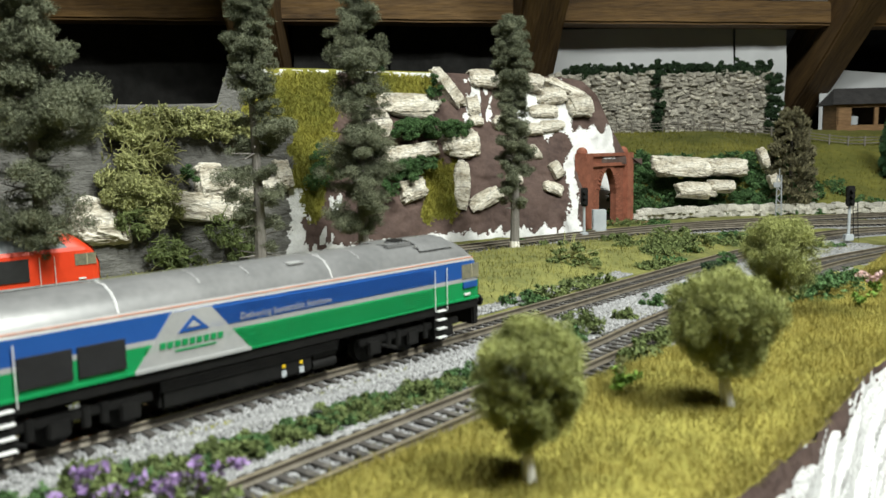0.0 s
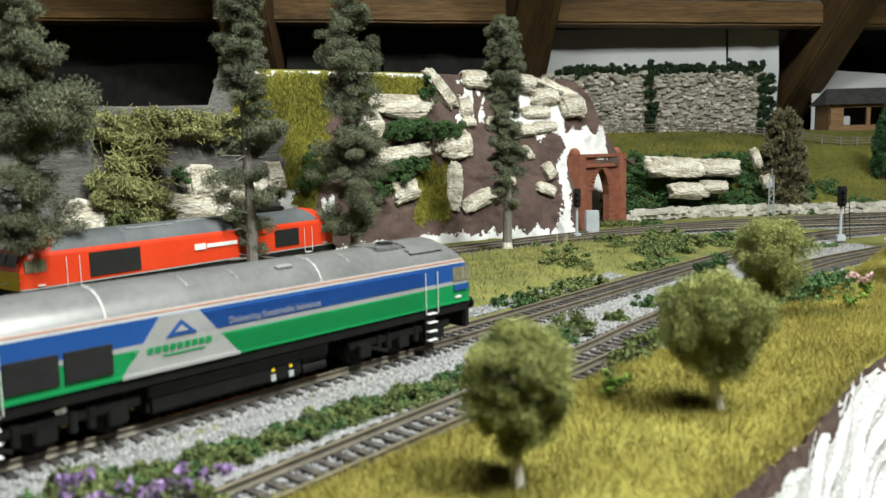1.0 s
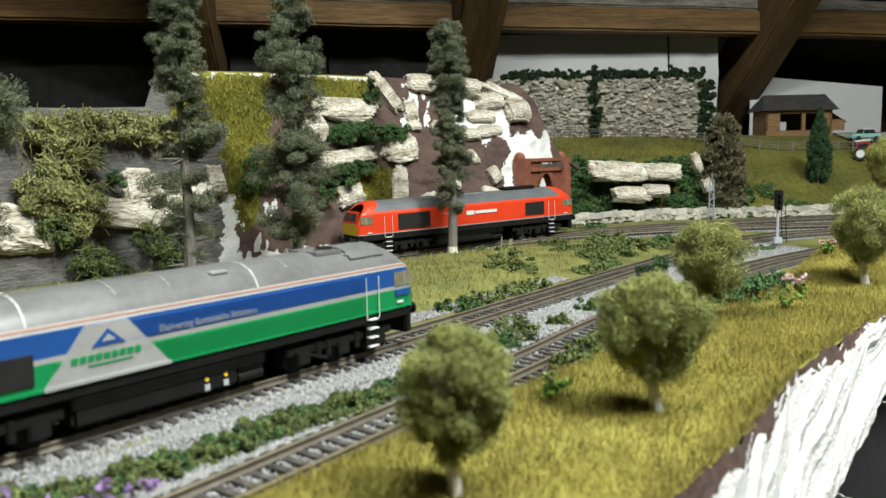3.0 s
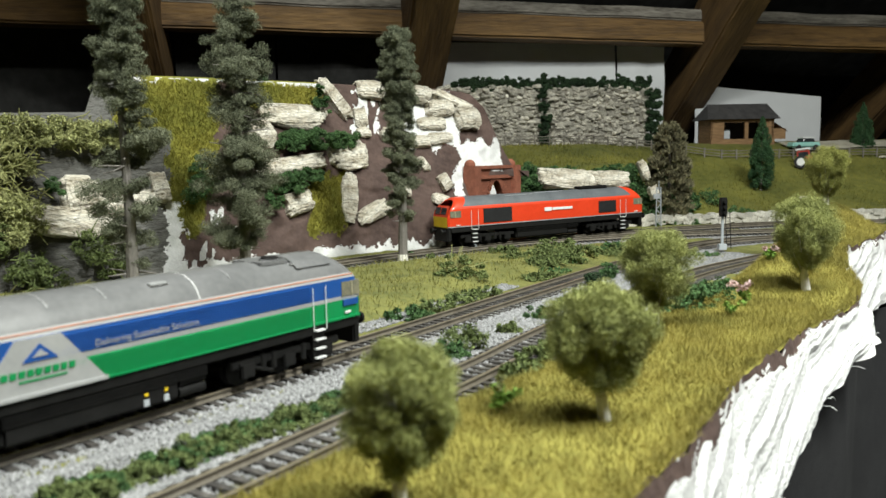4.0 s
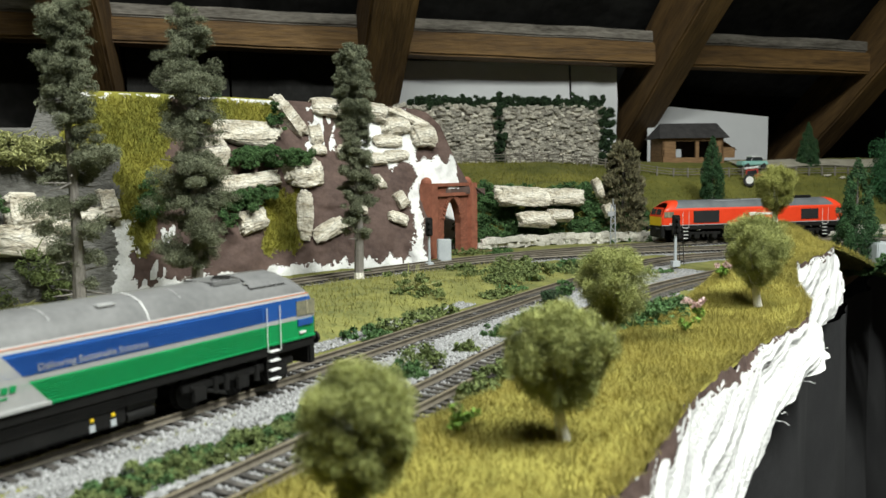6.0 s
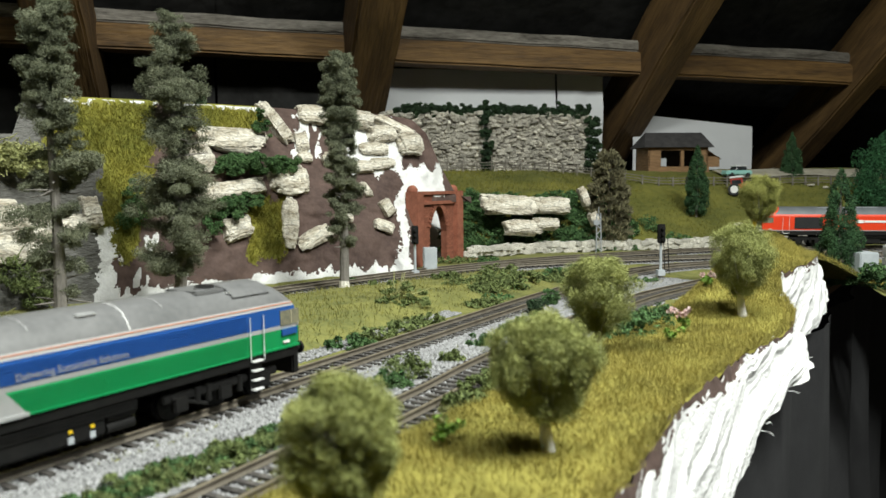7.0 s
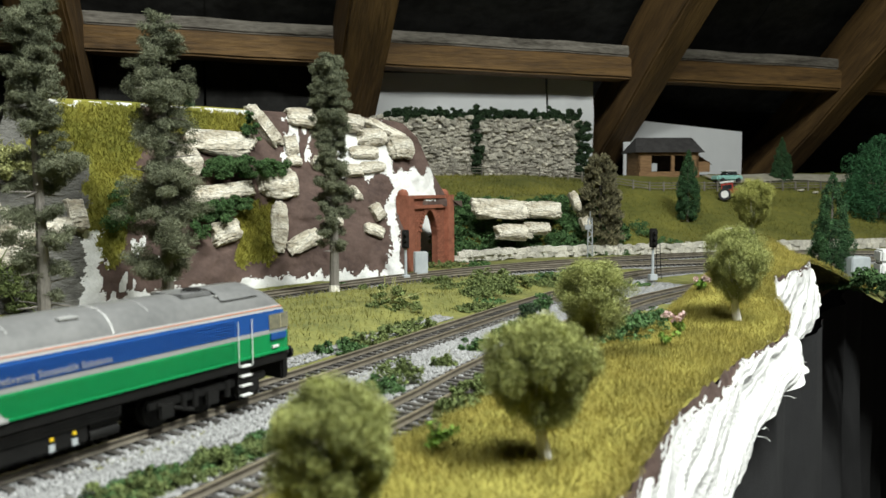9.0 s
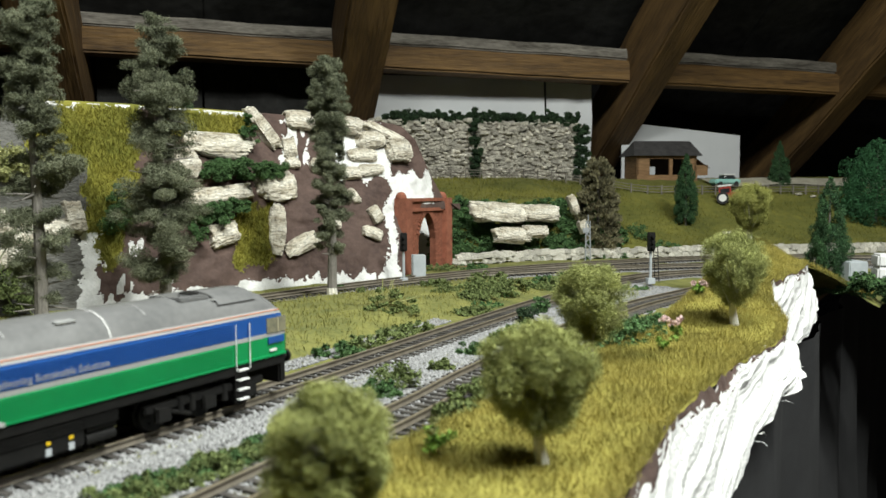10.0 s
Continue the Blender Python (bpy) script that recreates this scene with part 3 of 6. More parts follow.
def hill():
    xs = np.concatenate([np.arange(-0.9, -0.30, 0.006), np.arange(-0.30, 0.2361, 0.00095)])
    rows = 220
    V, kind = [], []
    for x in xs:
        top = float(crest(x))
        fy = float(foot(x))
        for k in range(rows):
            u = k / (rows - 9)
            if u <= 1:
                z = 0.078 * float(smooth01(0.152, 0.160, x)) * (1 - u) + top * u
                y = fy + 0.45 * z
                e = 0.006 * field(x * 26, z * 30, 0.0) + 0.0022 * field(x * 110, z * 110, 3.0)
                if x < -0.14:
                    e = 0.003 * field(x * 20, z * 20, 0.0) + 0.0008 * field(x * 60, z * 260, 3.0)
                y -= e
                z = z - 0.006 * (u == 0)
            else:
                z = top + 0.002 - 0.02 * (u - 1)
                y = fy + 0.45 * top + (u - 1) * (1.6 if x < 0.15 else 0.2)
            V.append((x, y, z))
    n = len(xs)
    idx = np.arange(n * rows).reshape(n, rows)
    f = np.stack([idx[:-1, :-1], idx[1:, :-1], idx[1:, 1:], idx[:-1, 1:]], -1).reshape(-1, 4)
    V = np.array(V)
    for i in range(n - 1):
        for k in range(rows - 1):
            p = V[i * rows + k]
            kind.append(zone(p[0], p[2]) if k < rows - 9 else (0 if p[0] > -0.01 else 2 if p[0] > -0.18 else 3))
    ob = soup("hillside", V, f, (M["brown"], M["plaster"], M["hillturf"], M["grey"]), smooth=True, index=kind)
    tagged(ob, "steep plaster hillside, part brown paint, part bare white, part grass", "hillside", kind="structure")
    # short fibres on its grassed parts
    rng = np.random.default_rng(5)
    ctr = V[f].mean(axis=1)
    kk = np.array(kind)
    pick = ctr[(kk == 2) & (ctr[:, 0] > -0.2) & (ctr[:, 2] < crest(ctr[:, 0]) - 0.004)]
    pick = pick[rng.integers(0, len(pick), 26000)] + rng.normal(size=(26000, 3)) * 0.0012
    v, t = blades(rng, pick[:, 0], pick[:, 1], pick[:, 2], 0.0032, 0.0007, 0.9, (0, -0.55, 0.8))
    tagged(soup("hill_grass", v, t, M["hillblade"]), "short yellow-olive static grass on the hill", "grass", kind="stuff")


# ---- rocks ----
def rock_mesh(name, w, h, d, seed, strata=1.0):
    """A cast slab: squarish block, flattish broken face, creases and thin layers running along it."""
    bm = bmesh.new()
    bmesh.ops.create_icosphere(bm, subdivisions=5 if w * h > 0.0004 else 4, radius=1.0)
    ax, az = (2.6, 1.3) if w < h else (1.3, 2.6)
    for v in bm.verts:
        p = v.co.copy()
        q = Vector((math.copysign(abs(p.x) ** 0.5, p.x), math.copysign(abs(p.y) ** 0.45, p.y), math.copysign(abs(p.z) ** 0.5, p.z)))
        e = 1 + 0.26 * field(p.x * 1.5, p.y * 1.2, p.z * 1.5, seed) + 0.15 * field(p.x * 3.4, p.y * 2.0, p.z * 3.6, seed + 3)
        e += 0.05 * field(p.x * 9, p.y * 6, p.z * 9, seed + 5)
        # relief of the broken face, mostly outwards
        warp = 0.8 * field(p.x * 2, p.z * 2, 0.5, seed)
        cut = abs(field(p.x * 3.2 * ax * 0.5 + warp, p.y * 2, p.z * 3.2 * az * 0.5 - warp, seed + 8))
        fine = abs(field(p.x * 6.5 * ax * 0.5 + warp, p.y * 5, p.z * 6.5 * az * 0.5, seed + 11))
        thin = abs(field(p.x * 14 * ax * 0.5, p.y * 11, p.z * 14 * az * 0.5 + warp * 3, seed + 2))
        r = 0.50 * min(cut, 0.10) / 0.10 + 0.32 * min(fine, 0.10) / 0.10 + 0.22 * min(thin, 0.16) / 0.16
        v.co = Vector((q.x * w / 2 * e * 0.90 * (0.94 + 0.06 * r), q.y * d / 2 * (0.55 + 0.62 * r * (0.8 + 0.2 * strata)), q.z * h / 2 * e * 0.90 * (0.92 + 0.08 * r)))
    me = bpy.data.meshes.new(name)
    bm.to_mesh(me)
    bm.free()
    me.materials.append(M["rock"])
    me.polygons.foreach_set("use_smooth", [True] * len(me.polygons))
    return me


def rock(x, z, w, h, rot, seed, label):
    ob = new("rock", rock_mesh("rock", w * 1.03, h * 1.05, min(w, h) * 0.42 + 0.005, seed))
    slope = (foot(x + 0.01) - foot(x - 0.01)) / 0.02
    ob.matrix_world = Matrix.Translation(cliff(x, z, 0.001)) @ Matrix.Rotation(math.atan(slope), 4, "Z") @ Matrix.Rotation(-0.35, 4, "X") @ Matrix.Rotation(radians(rot), 4, "Y")
    tagged(ob, label, "rock", "cast rocks set into the hillside")


def rocks():
    slabs = [(-0.036, 0.138, 0.084, 0.025, 2), (-0.064, 0.119, 0.031, 0.028, -5), (-0.032, 0.090, 0.074, 0.018, -6), (-0.063, 0.090, 0.014, 0.031, 0),
             (0.019, 0.098, 0.046, 0.033, 0), (0.020, 0.055, 0.017, 0.055, 12), (-0.030, 0.053, 0.036, 0.023, -10), (0.045, 0.040, 0.042, 0.018, -25)]
    upper = [(0.009, 0.157, 0.018, 0.060, -30), (0.048, 0.168, 0.044, 0.024, 8), (0.035, 0.138, 0.018, 0.027, 0), (0.038, 0.122, 0.019, 0.013, 0),
             (0.100, 0.165, 0.037, 0.022, 5), (0.141, 0.158, 0.070, 0.012, 24), (0.125, 0.149, 0.040, 0.022, 0), (0.114, 0.131, 0.043, 0.017, 0),
             (0.100, 0.112, 0.029, 0.015, 0), (0.122, 0.115, 0.037, 0.015, -5), (0.156, 0.138, 0.038, 0.033, 0)]
    small = [(0.102, 0.088, 0.009, 0.020, -30), (0.124, 0.068, 0.014, 0.020, -30), (0.119, 0.049, 0.023, 0.013, 25), (0.078, 0.059, 0.019, 0.012, 0), (0.064, 0.121, 0.014, 0.014, 0)]
    left = [(-0.255, 0.044, 0.044, 0.036, 10), (-0.193, 0.070, 0.031, 0.032, 0), (-0.172, 0.062, 0.070, 0.020, -4), (-0.198, 0.050, 0.080, 0.024, 8), (-0.143, 0.073, 0.016, 0.030, 0)]
    for group, label in ((slabs, "pale cream cast rock slab bedded in the hillside"), (upper, "pale cream rock near the top of the hillside"), (small, "small grey rock stuck on the brown slope"), (left, "large tan layered rock on the grey wall")):
        for i, r in enumerate(group):
            if group is upper:
                r = (r[0], r[1], r[2] * 0.88, r[3] * 0.88, r[4])
            rock(*r, 1.7 * i + len(label) * 0.37, label)
    # rock outcrops below the meadow
    for x, y, z, w, h, seed in ((0.296, 0.980, 0.066, 0.090, 0.028, 2.0), (0.352, 0.986, 0.064, 0.056, 0.024, 7.1), (0.308, 0.970, 0.038, 0.056, 0.021, 4.4), (0.340, 0.974, 0.041, 0.040, 0.016, 9.0), (0.398, 0.995, 0.074, 0.010, 0.030, 5.5), (0.405, 0.978, 0.046, 0.012, 0.018, 6.6)):
        ob = new("rock", rock_mesh("rock", w, h, 0.013, seed, 0.5))
        ob.matrix_world = pose(x, y, z, -20, 4 if w > 0.03 else -15, 8)
        tagged(ob, "pale weathered rock outcrop among green bushes", "rock", "rock outcrops below the meadow")


# ---- meadow behind, with wall, fence, hut ----
def meadow_z(x, y):
    x, y = np.asarray(x, dtype=float), np.asarray(y, dtype=float)
    low = 0.0045 + 0.012 * smooth01(0.985, 1.0, y)
    right = 0.096 * smooth01(0.985, 1.33, y)
    left = 0.065 * smooth01(0.985, 1.035, y) + 0.031 * smooth01(1.03, 1.28, y)
    k = smooth01(0.40, 0.54, x)
    return low + right * k + left * (1 - k)


def meadow():
    xs, ys = np.arange(0.14, 1.6, 0.008), np.arange(0.982, 1.42, 0.007)
    X, Y = np.meshgrid(xs, ys, indexing="ij")
    Z = meadow_z(X, Y)
    for i in range(Z.shape[0]):
        for j in range(Z.shape[1]):
            Z[i, j] += 0.003 * field(X[i, j] * 14, Y[i, j] * 14, 2.0) + 0.0012 * field(X[i, j] * 60, Y[i, j] * 60, 2.0)
    n, m = Z.shape
    idx = np.arange(n * m).reshape(n, m)
    f = np.stack([idx[:-1, :-1], idx[1:, :-1], idx[1:, 1:], idx[:-1, 1:]], -1).reshape(-1, 4)
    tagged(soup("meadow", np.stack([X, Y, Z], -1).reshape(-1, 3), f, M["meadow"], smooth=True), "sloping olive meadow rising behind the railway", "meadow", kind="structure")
    rng = np.random.default_rng(9)
    px, py = 0.16 + 1.2 * rng.random(30000), 0.99 + 0.27 * rng.random(30000)
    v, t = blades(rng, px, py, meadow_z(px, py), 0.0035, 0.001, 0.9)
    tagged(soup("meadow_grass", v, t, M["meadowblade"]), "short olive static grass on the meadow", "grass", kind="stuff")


def stone_piece(seed, w, h, d):
    bm = bmesh.new()
    bmesh.ops.create_cube(bm, size=1.0)
    bmesh.ops.subdivide_edges(bm, edges=bm.edges[:], cuts=1, use_grid_fill=True)
    for v in bm.verts:
        p = v.co
        r = 1.0 - 0.28 * (p.length - 0.5) + 0.25 * field(p.x * 2, p.y * 2, p.z * 2, seed)
        v.co = Vector((p.x * w, p.y * d, p.z * h)) * r
    me = bpy.data.meshes.new("stone")
    bm.to_mesh(me)
    bm.free()
    return me


def rock_wall():
    """The tall rough stone face behind the meadow, stone by stone, in two lengths."""
    rng = random.Random(4)
    shapes = [stone_piece(i * 3.1, 1.0, 1.0, 1.0) for i in range(8)]
    for me in shapes:
        me.materials.append(M["wallrock"])
    for x0, x1, top in ((0.172, 0.335, 0.204), (0.347, 0.515, 0.202)):
        wall = thing("rock_wall", "tall grey wall of rough layered stones behind the meadow", "stone wall", "rock wall lengths", "structure")
        part("backing", box(bmesh.new(), x0, x1, 1.292, 1.31, 0.105, top - 0.006), M["wallrock"], wall)
        spots = []
        z = 0.110
        while z < top:
            h = rng.uniform(0.0024, 0.0054)
            x = x0 + rng.uniform(-0.004, 0.004)
            while x < x1:
                w = rng.uniform(0.004, 0.010) * (1.7 if rng.random() < 0.18 else 1.0)
                k = rng.choice((0.7, 0.9, 1.0, 1.25, 1.6))
                out = rng.uniform(0, 0.007) + 0.004 * field(x * 30, z * 45, 2.0)
                m = Matrix.Translation((x + w / 2, 1.291 - out, z + h / 2 + 0.003 * field(x * 25, z * 25, 4.0))) @ Matrix.Rotation(rng.uniform(-0.3, 0.3), 4, "Y") @ Matrix.Rotation(rng.uniform(-0.5, 0.35), 4, "X") @ Matrix.Rotation(rng.uniform(-0.4, 0.4), 4, "Z") @ Matrix.Diagonal((w * 1.2, 0.015, h * 1.2 * k, 1))
                spots.append((w * h * k, m, rng.choice(shapes)))
                x += w
            z += h * 0.93
        # the largest stones singly, the chinks between them as one
        spots.sort(key=lambda q: -q[0])
        for size, m, me in spots[:290]:
            ob = new("stone", me)
            ob.parent = wall
            ob.matrix_world = m
        V, F, n = [], [], 0
        for size, m, me in spots[290:]:
            co = np.array([(m @ v.co)[:] for v in me.vertices])
            V.append(co)
            F.append(np.array([p.vertices[:] for p in me.polygons]) + n)
            n += len(co)
        soup("small_stones", np.concatenate(V), np.concatenate(F), M["wallrock"], wall)["kind"] = "stuff"
    # low dry-stone wall along the railway
    wall = thing("dry_stone_wall", "low pale dry-stone wall beside the back tracks", "stone wall", kind="structure")
    x = 0.225
    shapes = [stone_piece(20 + i * 2.3, 1.0, 1.0, 1.0) for i in range(6)]
    for me in shapes:
        me.materials.append(M["lime"])
    while x < 1.1:
        w = rng.uniform(0.006, 0.013)
        y = 0.94 + 0.04 * float(smooth01(0.2, 0.36, x)) - 0.05 * float(smooth01(0.72, 1.0, x))
        for k in range(2):
            ob = new("stone", rng.choice(shapes))
            ob.parent = wall
            ob.matrix_world = Matrix.Translation((x + w / 2 + k * 0.005, y + rng.uniform(-0.0015, 0.0015), 0.0085 + 0.006 * k + rng.uniform(-0.001, 0.0012))) @ Matrix.Rotation(rng.uniform(-0.25, 0.25), 4, "Y") @ Matrix.Diagonal((w * 1.12, 0.011, 0.0072 * rng.uniform(0.8, 1.2), 1))
        x += w


def lane():
    xs, ys = np.arange(0.745, 1.15, 0.006), np.arange(1.236, 1.285, 0.006)
    X, Y = np.meshgrid(xs, ys, indexing="ij")
    Y = Y + 0.006 * np.sin(X * 30)
    Z = meadow_z(X, Y) + 0.0045
    n, m = Z.shape
    idx = np.arange(n * m).reshape(n, m)
    f = np.stack([idx[:-1, :-1], idx[1:, :-1], idx[1:, 1:], idx[:-1, 1:]], -1).reshape(-1, 4)
    tagged(soup("lane", np.stack([X, Y, Z], -1).reshape(-1, 3), f, M["sand"], smooth=True), "pale sandy lane beside the timber hut", "lane", kind="structure")
    for x, y, w in ((0.88, 1.20, 0.014), (0.90, 1.19, 0.010), (0.66, 1.06, 0.014), (0.75, 1.17, 0.006)):
        ob = new("field_stone", rock_mesh("field_stone", w, 0.004, 0.006, x * 9))
        ob.matrix_world = pose(x, y, float(meadow_z(x, y)) + 0.0025, 0, 0, 20)
        tagged(ob, "small pale stone lying in the meadow", "stone", "stones in the meadow")


def field_fence():
    fence = thing("field_fence", "weathered grey post-and-rail fence along the meadow top", "fence")
    rng = random.Random(8)
    last = None
    x = 0.225
    while x < 1.30:
        y = 1.255 - 0.05 * float(smooth01(0.5, 0.62, x)) - 0.02 * float(smooth01(0.9, 1.2, x))
        z = float(meadow_z(x, y))
        part("post", box(bmesh.new(), x - 0.001, x + 0.001, y - 0.001, y + 0.001, z - 0.004, z + 0.016), M["fence"], fence)
        if last:
            for k in (0.005, 0.0095, 0.0138):
                bm = rod(bmesh.new(), (last[0], last[1], last[2] + k), (x, y, z + k + rng.uniform(-0.0006, 0.0006)), 0.0007, n=5)
                part("rail", bm, M["fence"], fence)
        last = (x, y, z)
        x += 0.024


def hut():
    ob = thing("timber_hut", "open-fronted brown timber hut with a dark pitched roof", "hut", at=pose(0.708, 1.325, 0.117, 0, 0, -4))
    w, d, h = 0.070, 0.055, 0.035
    for x0, x1 in ((-w, -w + 0.024), (-0.010, -0.004), (0.026, w - 0.03)):
        part("wall", box(bmesh.new(), x0, x1, -d / 2, -d / 2 + 0.004, 0, h), M["wood"], ob)
    for x in (-w, w - 0.034):
        part("wall", box(bmesh.new(), x, x + 0.004, -d / 2, d / 2, 0, h), M["wood"], ob)
    part("wall", box(bmesh.new(), -w, w - 0.03, d / 2 - 0.004, d / 2, 0, h), M["slate"], ob)
    part("beam", box(bmesh.new(), -w, w - 0.03, -d / 2 - 0.001, -d / 2 + 0.004, h - 0.006, h + 0.001), M["wood"], ob)
    part("floor_board", box(bmesh.new(), -w, w - 0.03, -d / 2 - 0.004, d / 2, -0.012, 0.001), M["wood"], ob)
    bm = bmesh.new()
    pts = [(-w - 0.008, -d / 2 - 0.008, h - 0.001), (w - 0.022, -d / 2 - 0.008, h - 0.001), (w - 0.030, 0, h + 0.026), (-w + 0.006, 0, h + 0.026), (w - 0.022, d / 2 + 0.008, h - 0.001), (-w - 0.008, d / 2 + 0.008, h - 0.001)]
    v = [bm.verts.new(p) for p in pts]
    for f in ((0, 1, 2, 3), (2, 4, 5, 3), (1, 4, 2), (0, 3, 5), (0, 5, 4, 1)):
        bm.faces.new([v[i] for i in f])
    part("roof", bm, M["slate"], ob)
    lean = bmesh.new()
    v = [lean.verts.new(p) for p in ((w - 0.03, -d / 2, h - 0.006), (w - 0.005, -d / 2, h - 0.022), (w - 0.005, d / 2, h - 0.022), (w - 0.03, d / 2, h - 0.006))]
    lean.faces.new(v)
    bmesh.ops.solidify(lean, geom=lean.faces[:], thickness=0.002)
    part("lean_to_roof", lean, M["wood"], ob)
    part("end_wall", box(bmesh.new(), w - 0.03, w - 0.008, -d / 2 + 0.002, -d / 2 + 0.006, 0, 0.018), M["wood"], ob)
    part("crate", box(bmesh.new(), -0.048, -0.028, -0.01, 0.01, 0.001, 0.016, None, 0.001), M["concrete"], ob, "grey crate inside")


# ---- tracks ----
def track(name, line, s0, s1, label, single, step=0.0068):
    ob = thing(name, label, "track", "railway tracks", "structure")
    s1 = min(s1, line.length)
    n = int((s1 - s0) / 0.01)
    s = np.linspace(s0, s1, n)
    p, w = line.at(s), line.way(s)
    nrm = np.stack([-w[:, 1], w[:, 0]], -1)
    z = rise(p[:, 1])
    for side in (-1, 1):
        prof = ((-0.0013, -0.0030), (-0.0013, -0.0026), (-0.0004, -0.0023), (-0.0004, -0.0009), (-0.0008, -0.0006), (-0.0008, 0.0), (0.0008, 0.0), (0.0008, -0.0006), (0.0004, -0.0009), (0.0004, -0.0023), (0.0013, -0.0026), (0.0013, -0.0030))
        V = []
        for a, h in prof:
            q = p + nrm * (side * 0.0088 + a)
            V.append(np.stack([q[:, 0], q[:, 1], z + h], -1))
        V = np.stack(V, 1)
        k = len(prof)
        idx = np.arange(n * k).reshape(n, k)
        f = np.stack([idx[:-1, :], idx[1:, :], np.roll(idx, -1, 1)[1:, :], np.roll(idx, -1, 1)[:-1, :]], -1).reshape(-1, 4)
        mi = np.tile((np.arange(k) == 5).astype(int), n - 1)
        soup("rail", V.reshape(-1, 3), f, (M["rail"], M["railtop"]), ob, index=mi)
    # ballast shoulder
    prof = ((-0.026, -0.0075), (-0.0185, -0.0046), (0.0185, -0.0046), (0.026, -0.0075))
    V = []
    for a, h in prof:
        q = p + nrm * a
        V.append(np.stack([q[:, 0], q[:, 1], z + h], -1))
    V = np.stack(V, 1)
    idx = np.arange(n * 4).reshape(n, 4)
    f = np.stack([idx[:-1, :-1], idx[1:, :-1], idx[1:, 1:], idx[:-1, 1:]], -1).reshape(-1, 4)
    soup("ballast_bed", V.reshape(-1, 3), f, M["ballast"], ob)
    # sleepers, those along the near stretch singly
    bm = bmesh.new()
    box(bm, -0.0016, 0.0016, -0.0172, 0.0172, -0.0052, -0.0028)
    for v in bm.verts:
        if v.co.z > -0.004:
            v.co.x *= 0.86
            v.co.y *= 0.985
    me = bpy.data.meshes.new("sleeper")
    bm.to_mesh(me)
    bm.free()
    me.materials.append(M["sleeper"])
    rng = random.Random(int(s1 * 100))
    a = s0
    rest_v, rest_f = [], []
    co = np.array([v.co[:] for v in me.vertices])
    fc = np.array([q.vertices[:] for q in me.polygons])
    while a < s1:
        q, d = line.at(a), line.way(a)
        turn = math.atan2(d[1], d[0]) + rng.uniform(-0.02, 0.02)
        if single[0] < a < single[1]:
            t = new("sleeper", me)
            t.parent = ob
            t.matrix_world = Matrix.Translation((q[0], q[1], float(rise(q[1])))) @ Matrix.Rotation(turn, 4, "Z")
        else:
            c, sn = math.cos(turn), math.sin(turn)
            rest_f.append(fc + len(rest_v) * 8)
            rest_v.append(co @ np.array([[c, sn, 0], [-sn, c, 0], [0, 0, 1]]) + np.array([q[0], q[1], float(rise(q[1]))]))
        a += step
    if rest_v:
        soup("far_sleepers", np.concatenate(rest_v), np.concatenate(rest_f), M["sleeper"], ob)["kind"] = "stuff"
    return ob


def chips():
    """Ballast stones strewn on the beds and between main and front track."""
    rng = np.random.default_rng(3)
    pts = []
    for line, s0, s1, k in ((MAIN, 0.50, 1.15, 34000), (FRONT, 0.20, 1.0, 26000), (BACK, 0.9, 1.7, 5000), (LOOP, 0.0, 0.5, 2500)):
        s = s0 + (s1 - s0) * rng.random(k)
        off = (rng.random(k) - 0.5) * 2 * 0.027
        if line is MAIN:
            off = np.where(rng.random(k) < 0.22, 0.026 + 0.013 * rng.random(k), off)
        p, w = line.at(s), line.way(s)
        q = p + np.stack([-w[:, 1], w[:, 0]], -1) * off[:, None]
        zz = rise(q[:, 1]) - 0.0043 - 0.003 * smooth01(0.0185, 0.026, np.abs(off))
        zz = np.where((off > 0.026) & (line is MAIN), ground_z(q[:, 0], q[:, 1]) + 0.0006, zz)
        pts.append(np.column_stack([q, zz]))
    # the grey strip between the two lines
    s = 0.50 + 0.94 * rng.random(54000)
    p = MAIN.at(s)
    w = MAIN.way(s)
    d = FRONT.gap(p[:, 0], p[:, 1])
    u = rng.random(54000)[:, None] * (d[:, None] - 0.005)
    q = p + np.stack([w[:, 1], -w[:, 0]], -1) * u
    ok = q[:, 1] < 0.80
    q = q[ok]
    pts.append(np.column_stack([q, ground_z(q[:, 0], q[:, 1]) + 0.0006]))
    p = np.concatenate(pts)
    tet = np.array([(1, 0, -0.6), (-0.7, 0.8, -0.5), (-0.6, -0.8, -0.5), (0.1, 0.1, 0.9), (0.5, 0.7, 0.4)])
    fac = np.array([(0, 1, 2), (0, 2, 3), (2, 1, 3), (0, 3, 4), (0, 4, 1), (3, 1, 4)])
    n = len(p)
    ang = rng.random(n) * 6.283
    sc = 0.00085 * (0.5 + 1.0 * rng.random(n))
    c, sn = np.cos(ang)[:, None], np.sin(ang)[:, None]
    jit = tet[None] * (0.7 + 0.6 * rng.random((n, 5, 3)))
    V = np.stack([jit[..., 0] * c - jit[..., 1] * sn, jit[..., 0] * sn + jit[..., 1] * c, jit[..., 2]], -1) * sc[:, None, None] + p[:, None, :]
    F = fac[None] + (np.arange(n) * 5)[:, None, None]
    tagged(soup("ballast_stones", V.reshape(-1, 3), F.reshape(-1, 3), M["stone_chip"]), "loose grey granite ballast chips round the tracks", "ballast", kind="stuff")


